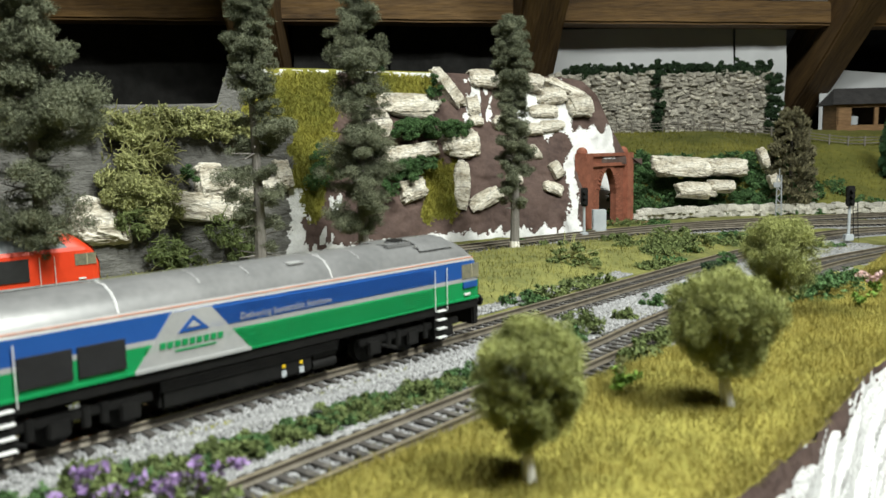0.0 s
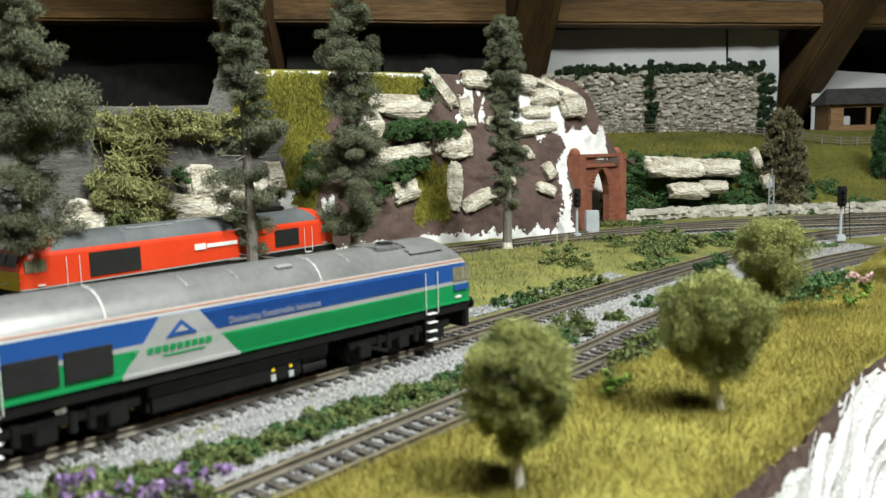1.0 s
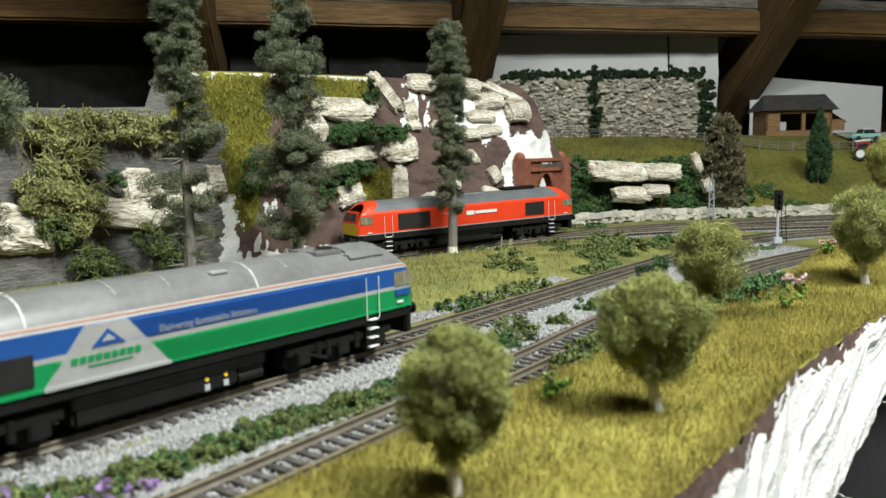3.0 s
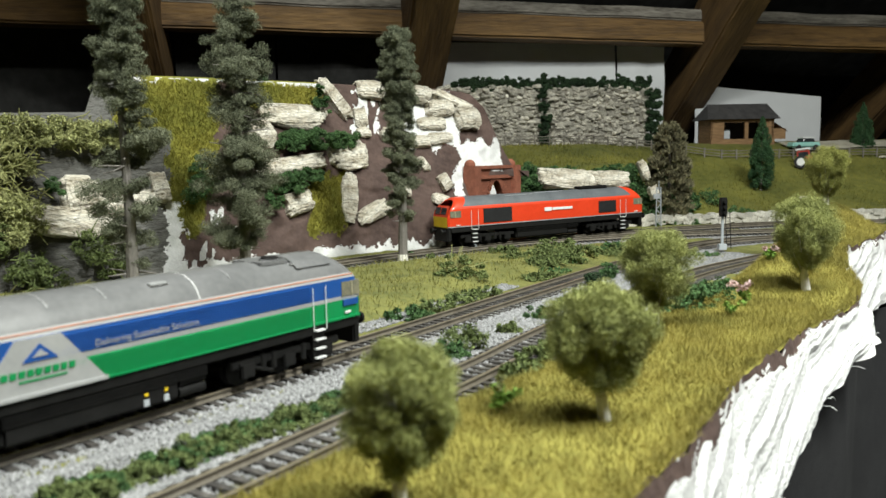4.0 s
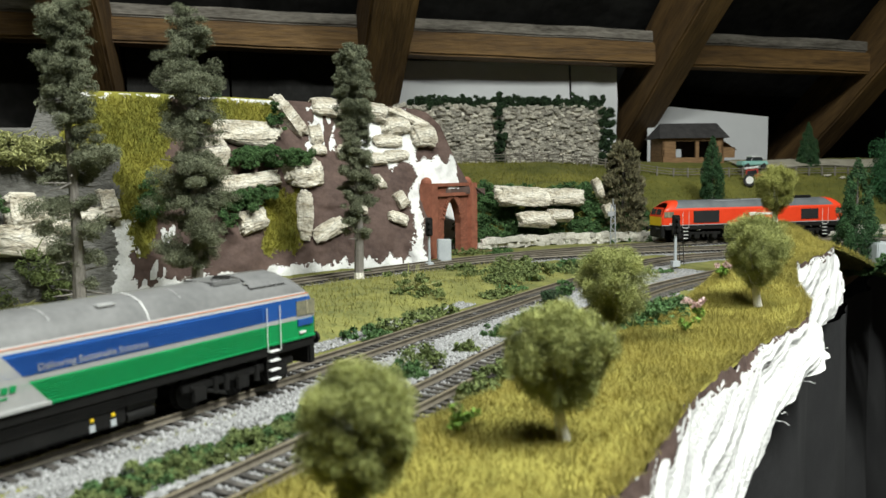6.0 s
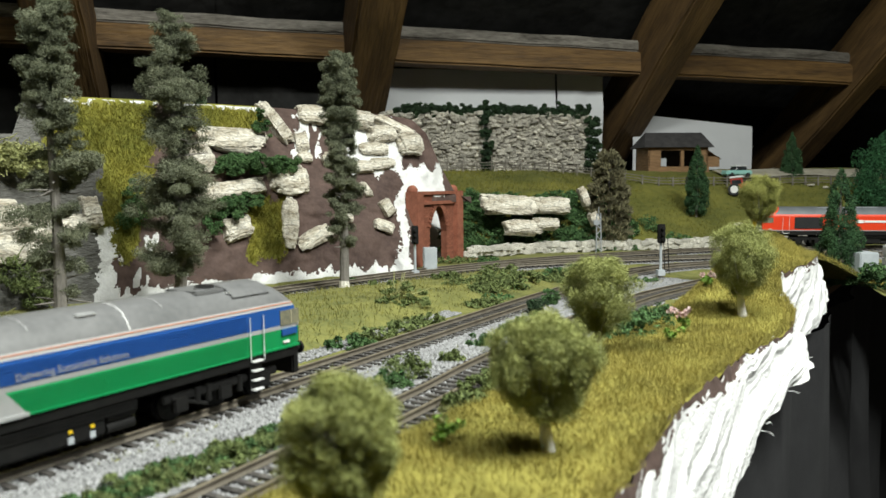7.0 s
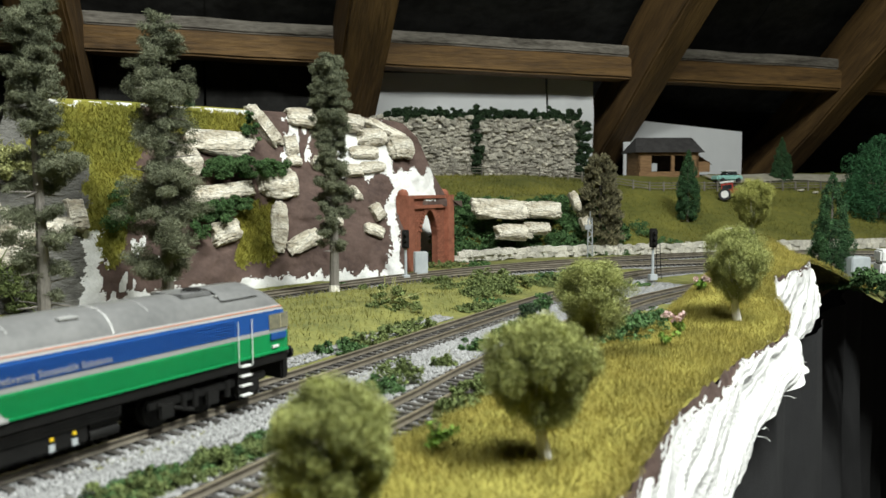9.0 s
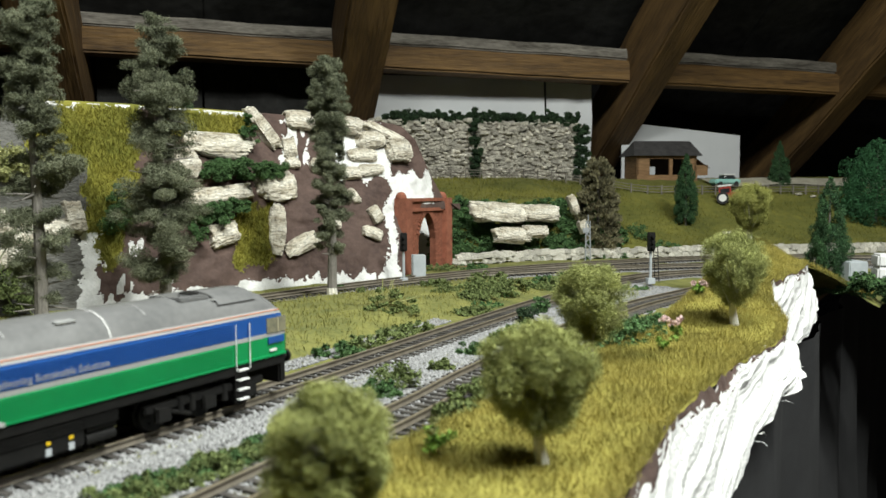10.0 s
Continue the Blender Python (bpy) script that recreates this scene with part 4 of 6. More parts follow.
def ballast_strip():
    s = np.linspace(0.25, 1.45, 160)
    p, w = MAIN.at(s), MAIN.way(s)
    d = FRONT.gap(p[:, 0], p[:, 1])
    V = []
    for u in np.linspace(0.12, 0.9, 12):
        q = p + np.stack([w[:, 1], -w[:, 0]], -1) * (u * d)[:, None]
        V.append(np.column_stack([q, ground_z(q[:, 0], q[:, 1]) + 0.0003 + 0.0006 * np.sin(60 * u)]))
    V = np.stack(V, 1)
    idx = np.arange(V.shape[0] * 12).reshape(-1, 12)
    f = np.stack([idx[:-1, :-1], idx[1:, :-1], idx[1:, 1:], idx[:-1, 1:]], -1).reshape(-1, 4)
    tagged(soup("ballast_strip", V.reshape(-1, 3), f, M["ballast"]), "grey ballasted strip between the two near tracks", "ballast", kind="structure")


# ---- grass fibres of the bank and verge ----
def fibres():
    rng = np.random.default_rng(11)
    n = 330000
    s, c = -0.15 + 1.03 * rng.random(n) ** 0.8, -0.186 + 0.087 * rng.random(n)
    c += (rim(s) + 0.101) * smooth01(-0.19, -0.105, c)
    x, y = (s + c) / math.sqrt(2), (s - c) / math.sqrt(2)
    v, f = blades(rng, x, y, ground_z(x, y) - 0.0005, 0.0019, 0.00042, 1.5)
    tagged(soup("bank_grass", v, f, M["blade"]), "yellow-olive static grass fibres covering the bank", "grass", kind="stuff")
    n = 60000
    x, y = -0.35 + 0.75 * rng.random(n), 0.3 + 0.55 * rng.random(n)
    s, c = along(x, y)
    ok = (MAIN.gap(x, y) > 0.037) & (BACK.gap(x, y) > 0.024) & (FRONT.gap(x, y) > 0.03) & (LOOP.gap(x, y) > 0.024) & (c < -0.25) & (y < foot(x) - 0.004)
    x, y = x[ok], y[ok]
    v, f = blades(rng, x, y, ground_z(x, y) - 0.0005, 0.003, 0.0007, 0.9)
    tagged(soup("verge_grass", v, f, M["vergeblade"]), "short mixed green and straw grass between the tracks", "grass", kind="stuff")


# ---- trees and bushes ----
def round_tree(x, y, z, height, width, seed, lean=0.0, leaf="leaf"):
    """A model birch: white forked trunk and an egg-shaped crown of fine upswept fibre."""
    rng = np.random.default_rng(seed)
    ob = thing("birch_tree", "small model birch with a white trunk and fuzzy olive crown", "tree", "round trees on the bank", at=pose(x, y, z))
    h0 = height * 0.24
    r0 = width * 0.058
    bm = bmesh.new()
    rod(bm, (0.0006, 0, -0.003), (lean * 0.4 - 0.0002, 0, h0 * 0.45), r0 * 1.12, r0 * 0.9, 10)
    rod(bm, (lean * 0.4 - 0.0002, 0, h0 * 0.43), (lean, 0, h0), r0 * 0.92, r0 * 0.72, 10)
    part("trunk", bm, M["birch"], ob, "white birch trunk")
    bottom, top = height * 0.26, height * 1.0
    centres, radii = [], []
    for i in range(190):
        u = rng.random() ** 0.75
        a = rng.random() * 6.283
        prof = (u ** 0.52) * max(0.0, 1 - u ** 3.6) ** 0.5 * 1.10
        r = prof * rng.random() ** 0.38 * (1 + 0.16 * math.sin(2 * a + seed) + 0.10 * math.sin(5 * a + 3 * u + seed))
        centres.append((lean + math.cos(a) * r * width / 2, math.sin(a) * r * width / 2, bottom + u * (top - bottom)))
        k = width * rng.uniform(0.05, 0.12)
        radii.append((k, k, k * rng.uniform(1.0, 1.5)))
    for i in range(9):
        c = centres[i * 9]
        part("limb", rod(bmesh.new(), (lean, 0, h0 * 0.85), (c[0] * 0.75, c[1] * 0.75, min(c[2], height * 0.7)), r0 * 0.5, 0.0003, 6), M["birch"], ob)
    v, f = leaves(rng, centres, radii, 76000, 0.00115, 0.34, 0.0)
    soup("crown", v, f, M[leaf], ob)


def pine_tree(x, y, z, height, crown, seed, lean=0.0, extra=(), bare=0.0):
    """A tall straggly pine: grey trunk, bare snags, sprays of grey-green fibre; crown gives (height share, half width)."""
    rng = np.random.default_rng(seed)
    ob = thing("pine_tree", "tall straggly model pine with grey trunk and dull grey-green clumps", "tree", "tall pines by the line", at=pose(x, y, z, 0, lean))
    bm = bmesh.new()
    for k in range(6):
        rod(bm, (0.001 * math.sin(k), 0, height * 0.16 * k - 0.006), (0.001 * math.sin(k + 1), 0, height * 0.16 * (k + 1)), 0.0046 - 0.00062 * k, 0.0046 - 0.00062 * (k + 1), 9)
    part("trunk", bm, M["trunk"], ob)
    part("root_base", rod(bmesh.new(), (0, 0, -0.008), (0, 0, 0.004), 0.0052, 0.0046, 9), M["lime"], ob, "pale glued foot of the trunk")
    ts, ws = [c[0] for c in crown], [c[1] for c in crown]
    centres, radii = [], []

    def spray(t, a, length):
        for u in (0.30, 0.58, 0.84):
            r = length * u
            k = length * rng.uniform(0.10, 0.22) + 0.0022
            centres.append((math.cos(a) * r + rng.normal() * 0.002, math.sin(a) * r + rng.normal() * 0.002, height * t + 0.10 * r - 0.12 * r * u + rng.normal() * 0.002))
            radii.append((k * 1.1, k * 1.1, k * rng.uniform(0.5, 1.15)))

    n = 190
    for i in range(n):
        t = ts[0] + (ts[-1] - ts[0]) * rng.random() ** 0.92
        a = rng.random() * 6.283
        # bare gaps where the clumps have fallen off, mostly low down
        if field(t * 9, a * 0.9, 0.4, seed) < -0.16 - 0.25 * t:
            continue
        if t < 0.62 and rng.random() < bare:
            continue
        spray(t, a, float(np.interp(t, ts, ws)) * (0.42 + 0.62 * rng.random() ** 0.8))
    for t, a, length in extra:
        for k in range(7):
            spray(t + rng.normal() * 0.012, math.radians(a) + rng.normal() * 0.35, length * rng.uniform(0.75, 1.1))
    v, f = leaves(rng, centres, radii, int(165000 * (1 - 0.5 * bare)), 0.0020, 0.30, 0.0)
    soup("crown", v, f, M["pine"], ob)
    for i in range(30):
        t = rng.uniform(ts[0] * 0.7, 0.75)
        a = rng.random() * 6.283
        r = rng.uniform(0.5, 0.95) * max(ws) * 0.75
        part("snag", rod(bmesh.new(), (0, 0, height * t), (math.cos(a) * r, math.sin(a) * r, height * t + rng.uniform(-0.004, 0.006)), 0.0009, 0.0003, 5), M["trunk"], ob)


def conifer_tree(x, y, z, height, width, seed, material, label, blunt=0.25):
    """A dense cone of small upswept leaf sprays over a dark heart."""
    rng = np.random.default_rng(seed)
    ob = thing("conifer_tree", label, "tree", "conifers on the meadow", at=pose(x, y, z))
    part("trunk", rod(bmesh.new(), (0, 0, -0.006), (0, 0, height * 0.85), 0.0022, 0.0005, 7), M["trunk"], ob)
    centres, radii = [], []
    for i in range(170):
        t = 0.04 + 0.94 * (i + rng.random()) / 170
        prof = width / 2 * (1 - t ** (1.1 + 2.6 * blunt)) * (0.62 + 0.38 * min(1, t * 4)) * (1 + 0.14 * math.sin(i * 1.7))
        a = i * 2.4 + rng.random()
        r = prof * rng.uniform(0.55, 0.9)
        k = prof * rng.uniform(0.13, 0.24) + 0.0012
        centres.append((math.cos(a) * r, math.sin(a) * r, height * t))
        radii.append((k, k, k * 1.5))
    v, f = leaves(rng, centres, radii, 34000, 0.0030 if width > 0.06 else 0.0017, 0.6)
    soup("crown", v, f, material, ob)


def tiered_tree(x, y, z, height, width, seed):
    """A khaki conifer whose branch tips stand in many scaly tufts, row over row."""
    rng = np.random.default_rng(seed)
    ob = thing("tiered_conifer", "khaki-brown model conifer with drooping tiered branches", "tree", at=pose(x, y, z))
    part("trunk", rod(bmesh.new(), (0, 0, -0.004), (0, 0, height * 0.95), 0.0030, 0.0010, 7), M["trunk"], ob)
    V = []
    rows = 12
    for i in range(rows):
        t = i / (rows - 1)
        r = width / 2 * (1.0 - 0.45 * max(0, t - 0.55) / 0.45) * (0.9 + 0.1 * math.sin(i * 2.1))
        count = 13
        for j in range(count):
            a = (j + 0.5 * (i % 2)) * 6.283 / count + rng.normal() * 0.08
            # a drooping branch ending in a tuft of short upright spikes
            for q in range(95):
                u = 0.30 + 0.70 * rng.random() ** 0.6
                b = a + rng.normal() * 0.13 * u
                c = np.array([math.cos(b) * r * u, math.sin(b) * r * u, height * (0.02 + 0.90 * t) + height * 0.075 * (1 - u * u) + 0.0030 * math.sin(a * 3 + i * 1.7) + rng.normal() * 0.0008])
                d = np.array([math.cos(b) * 0.6 + rng.normal() * 0.4, math.sin(b) * 0.6 + rng.normal() * 0.4, 0.5 + rng.random() * 0.6])
                d = d / np.linalg.norm(d) * 0.0056 * (0.6 + 0.6 * rng.random())
                w = np.cross(d, rng.normal(size=3))
                w = w / (np.linalg.norm(w) + 1e-9) * 0.0011
                V.append((c - w, c + w, c + d))
    V = np.array(V).reshape(-1, 3)
    soup("crown", V, np.arange(len(V)).reshape(-1, 3), M["puzzle"], ob)


def bush(x, y, z, w, h, seed, material, label, count=700, size=0.0022, depth=None, group="bushes", name="bush", turn=0.0):
    rng = np.random.default_rng(seed)
    centres, radii = [], []
    k = max(14, int(16 * w / max(h, 1e-4)))
    d = depth or w * 0.6
    for i in range(min(k, 90)):
        a, q = rng.random() * 6.283, math.sqrt(rng.random())
        centres.append((math.cos(a) * q * 0.46 * w, math.sin(a) * q * 0.46 * d, h * rng.uniform(0.05, 0.80 - 0.35 * q * q)))
        r = min(h, w) * rng.uniform(0.11, 0.25)
        radii.append((r, r, r * 0.8))
    v, f = leaves(rng, centres, radii, int(count * 1.5), size * 0.8, 1.0, 0.25)
    ob = soup(name, v + np.array([0, 0, 0]), f, material)
    ob.matrix_world = pose(x, y, z, 0, 0, turn)
    tagged(ob, label, "bush", group)
    return ob


def bushes():
    # low clumps along the grey strip between the near tracks
    dark, olive = M["bush"], M["bush2"]
    rng = random.Random(21)
    for i in range(46):
        u = (i + rng.uniform(-0.4, 0.4)) / 45
        x, y = -0.125 + 0.135 * u + rng.uniform(-0.003, 0.003), 0.192 + 0.134 * u + rng.uniform(-0.004, 0.004)
        bush(x, y, float(ground_z(x, y)) - 0.001, rng.uniform(0.016, 0.024), rng.uniform(0.007, 0.012), i, olive if i % 3 else dark, "low green clump foliage on the ballast between tracks", 1500, 0.0013, group="clumps between the near tracks")
    for x, y, w, h, m in ((0.195, 0.575, 0.016, 0.020, M["hedge"]), (0.222, 0.622, 0.016, 0.016, dark), (0.072, 0.408, 0.03, 0.016, olive), (0.060, 0.395, 0.024, 0.011, dark), (0.101, 0.442, 0.015, 0.008, olive), (0.129, 0.480, 0.022, 0.010, dark), (0.150, 0.495, 0.024, 0.012, olive), (0.165, 0.52, 0.02, 0.012, dark), (0.19, 0.545, 0.02, 0.012, dark)):
        bush(x, y, float(ground_z(x, y)), w, h, int(x * 900), m, "low green clump foliage on the ballast between tracks", 800, 0.002, group="clumps between the near tracks")
    # behind the main line
    for x, y, w, h, m in ((0.050, 0.492, 0.032, 0.012, dark), (0.068, 0.515, 0.03, 0.012, olive), (0.090, 0.542, 0.036, 0.012, olive), (0.108, 0.565, 0.03, 0.012, olive), (0.10, 0.61, 0.045, 0.010, olive), (0.165, 0.745, 0.035, 0.010, olive), (0.19, 0.69, 0.04, 0.012, olive), (0.215, 0.71, 0.04, 0.012, olive), (0.235, 0.74, 0.045, 0.014, olive), (0.26, 0.765, 0.04, 0.012, dark), (0.22, 0.77, 0.05, 0.012, olive), (0.29, 0.79, 0.04, 0.010, olive), (0.205, 0.905, 0.05, 0.010, olive), (0.24, 0.91, 0.04, 0.008, dark), (0.075, 0.80, 0.02, 0.006, dark)):
        bush(x, y, float(ground_z(x, y)) - 0.001, w, h, int(x * 900 + y * 77), m, "low olive scrub beside the main line", 700, 0.0026, group="scrub beside the lines")
    rng2 = random.Random(52)
    for i in range(44):
        x = rng2.uniform(0.15, 0.36)
        y = 0.60 + 0.62 * (x - 0.15) + rng2.uniform(0.0, 0.13)
        if min(float(MAIN.gap(x, y)), float(BACK.gap(x, y)), float(LOOP.gap(x, y))) > 0.028:
            bush(x, y, float(ground_z(x, y)) - 0.002, rng2.uniform(0.024, 0.044), rng2.uniform(0.007, 0.012), 900 + i, olive if i % 4 else dark, "low olive scrub beside the main line", 520, 0.0024, group="scrub beside the lines")
    # along the front edge of the front line
    for x, y, w, h, m in ((0.098, 0.372, 0.02, 0.012, olive), (0.112, 0.388, 0.026, 0.010, olive), (0.088, 0.352, 0.022, 0.008, olive), (0.213, 0.456, 0.034, 0.018, dark), (0.235, 0.478, 0.034, 0.019, dark), (0.258, 0.505, 0.030, 0.014, dark), (0.13, 0.35, 0.012, 0.008, M["sprout"])):
        bush(x, y, float(ground_z(x, y)), w, h, int(x * 1900 + y * 77), m, "green clump foliage at the foot of the bank", 800, 0.002, group="clumps along the bank")
    for x, y in ((-0.097, 0.205), (-0.082, 0.196), (-0.065, 0.205)):
        b = bush(x, y, -0.004, 0.026, 0.014, int(-x * 999), olive, "purple-flowered clump beside the near track", 900, 0.0022, group="flowering clumps", name="flower_clump")
        r2 = np.random.default_rng(int(-x * 500))
        v, f = leaves(r2, [(r2.uniform(-0.009, 0.009), r2.uniform(-0.007, 0.007), r2.uniform(0.008, 0.015)) for k in range(7)], [(0.0022, 0.0022, 0.0018)] * 7, 160, 0.0018)
        soup("petals", v, f, M["purple"], b, "pale purple petals")
    for x, y, m in ((-0.13, 0.19, olive), (-0.115, 0.20, dark), (-0.15, 0.17, olive), (-0.10, 0.222, olive)):
        bush(x, y, -0.004, 0.03, 0.013, int(-x * 3999), m, "low green clump foliage on the ballast between tracks", 900, 0.0022, group="clumps between the near tracks")
    # on the hillside
    for x, z, w, h, m, k in ((-0.008, 0.116, 0.100, 0.024, dark, 6000), (-0.037, 0.076, 0.054, 0.024, dark, 3000), (-0.004, 0.158, 0.016, 0.040, dark, 1100), (-0.107, 0.075, 0.036, 0.03, dark, 1000), (-0.112, 0.09, 0.02, 0.03, dark, 700), (-0.05, 0.058, 0.02, 0.02, dark, 500), (-0.204, 0.081, 0.014, 0.022, dark, 400), (-0.028, 0.120, 0.050, 0.020, dark, 2200), (0.018, 0.120, 0.036, 0.020, dark, 1500), (-0.02, 0.082, 0.05, 0.016, dark, 1600)):
        p = cliff(x, z - h * 0.45, 0.012)
        bush(p[0], p[1], p[2], w, h, int(abs(x) * 3000 + z * 999), m, "dark green clump foliage growing on the hillside", int(k * 1.9), 0.0018, 0.018, "hillside foliage", turn=math.degrees(math.atan((foot(x + 0.01) - foot(x - 0.01)) / 0.02)))
    for x, z, w, h, k in ((-0.234, 0.078, 0.046, 0.066, 5200), (-0.212, 0.121, 0.113, 0.028, 5200), (-0.29, 0.125, 0.06, 0.026, 1300), (-0.232, 0.045, 0.026, 0.03, 800), (-0.178, 0.034, 0.03, 0.03, 700), (-0.212, 0.022, 0.033, 0.026, 800), (-0.202, 0.014, 0.03, 0.034, 800), (-0.165, 0.020, 0.026, 0.036, 800), (-0.205, 0.0, 0.08, 0.02, 1400), (-0.31, 0.13, 0.03, 0.03, 700), (-0.245, 0.118, 0.06, 0.03, 2400), (-0.18, 0.116, 0.06, 0.03, 2400), (-0.22, 0.062, 0.04, 0.05, 2400), (-0.228, 0.098, 0.05, 0.034, 2600)):
        p = cliff(x, z - h * 0.45, 0.014)
        pale = z > 0.06 or h < 0.021
        b = bush(p[0], p[1], p[2], w, h, int(abs(x) * 5000 + z * 999), M["bush3"] if pale else M["bush2"], "yellow-green lichen bush on the grey wall", int(k * 1.6), 0.0021, 0.02, "lichen bushes on the wall", turn=math.degrees(math.atan((foot(x + 0.01) - foot(x - 0.01)) / 0.02)))
        r2 = np.random.default_rng(int(abs(x) * 777))
        bm = bmesh.new()
        for i in range(170 if pale else 40):
            a = Vector((r2.uniform(-0.45, 0.45) * w, r2.uniform(-0.006, 0.004), h * r2.uniform(0.1, 0.8)))
            rod(bm, a, a + Vector((r2.normal() * 0.0036, -abs(r2.normal()) * 0.003 - 0.003, r2.normal() * 0.004)), 0.0005, 0.0003, 4)
        part("lichen_tangle", bm, M["straw"] if pale else M["bush2"], b)
    # under the meadow and on top of the rock wall
    rng = random.Random(31)
    for i in range(150):
        x, y = 0.236 + 0.00155 * i + rng.uniform(-0.006, 0.006), rng.uniform(0.980, 1.024)
        bush(x, y, float(meadow_z(x, y)) - 0.004, rng.uniform(0.02, 0.035), rng.uniform(0.014, 0.026), 300 + i, dark, "dark green bush at the foot of the meadow", 520, 0.003, group="bushes below the meadow")
    for x, y, w, h in ((0.50, 1.02, 0.04, 0.03), (0.44, 1.02, 0.04, 0.045), (0.43, 1.0, 0.03, 0.03), (0.53, 0.995, 0.04, 0.02), (0.455, 1.0, 0.03, 0.035), (0.62, 1.0, 0.03, 0.012), (0.58, 0.99, 0.02, 0.008), (0.29, 1.0, 0.04, 0.03), (0.25, 0.985, 0.03, 0.04)):
        bush(x, y, float(meadow_z(x, y)) - 0.004, w, h, int(x * 888), dark, "dark green bush at the foot of the meadow", 600, 0.003, group="bushes below the meadow")
    for i in range(34):
        x = 0.205 + 0.0094 * i
        bush(x, 1.288, 0.199 + rng.uniform(-0.002, 0.002), 0.022, rng.uniform(0.022, 0.036), 500 + i, M["hedge"], "dark green hedge clump on top of the stone wall", 1700, 0.003, 0.014, "hedge on the wall")
    for i in range(5):
        bush(0.341 + 0.003 * math.sin(i), 1.275, 0.112 + 0.018 * i, 0.022 - 0.002 * i, 0.024, 560 + i, M["hedge"], "dark green climber between the wall lengths", 1500, 0.003, 0.012, "climbers on the wall")
        bush(0.525, 1.277, 0.112 + 0.018 * i, 0.026, 0.026, 580 + i, M["hedge"], "dark green climber between the wall lengths", 1500, 0.003, 0.012, "climbers on the wall")


def weeds():
    """Single flowers, a dry shrub and small sprouts."""
    for x, y, h, m, label in ((0.231, 0.428, 0.020, M["pink"], "small plant with pink and white blossom on the bank"), (0.064, 0.287, 0.013, M["bush3"], "small leafy weed with pale buds on the bank"), (0.315, 0.545, 0.010, M["pink"], "small plant with pink and white blossom on the bank")):
        r2 = np.random.default_rng(int(x * 999))
        z = float(ground_z(x, y))
        ob = thing("flower", label, "flower", "flowers on the bank", at=pose(x, y, z))
        cs = [(r2.normal() * 0.003, r2.normal() * 0.003, h * r2.uniform(0.15, 0.7)) for k in range(8)]
        v, f = leaves(r2, cs, [(0.0022, 0.0022, 0.0018)] * 8, 260, 0.0018)
        soup("leaves", v, f, M["sprout"], ob)
        cs = [(r2.normal() * 0.0032, r2.normal() * 0.003, h * r2.uniform(0.7, 1.0)) for k in range(3 if m is M["bush3"] else 9)]
        v, f = leaves(r2, cs, [(0.0016, 0.0016, 0.0012)] * len(cs), 34 * len(cs), 0.0015)
        soup("petals", v, f, m, ob)
    x, y = 0.098, 0.63
    z = float(ground_z(x, y))
    ob = thing("dry_shrub", "bare twiggy olive shrub on the grass verge", "bush", at=pose(x, y, z))
    r2 = np.random.default_rng(77)
    for i in range(16):
        a = Vector((r2.normal() * 0.004, r2.normal() * 0.004, 0))
        b = a + Vector((r2.normal() * 0.010, r2.normal() * 0.006, abs(r2.normal()) * 0.009 + 0.004))
        part("twig", rod(bmesh.new(), a, b, 0.0007, 0.0003, 5), M["straw"], ob)
    v, f = leaves(r2, [(r2.normal() * 0.008, r2.normal() * 0.006, r2.uniform(0.004, 0.014)) for k in range(9)], [(0.004, 0.004, 0.002)] * 9, 700, 0.002)
    soup("foliage", v, f, M["bush2"], ob)


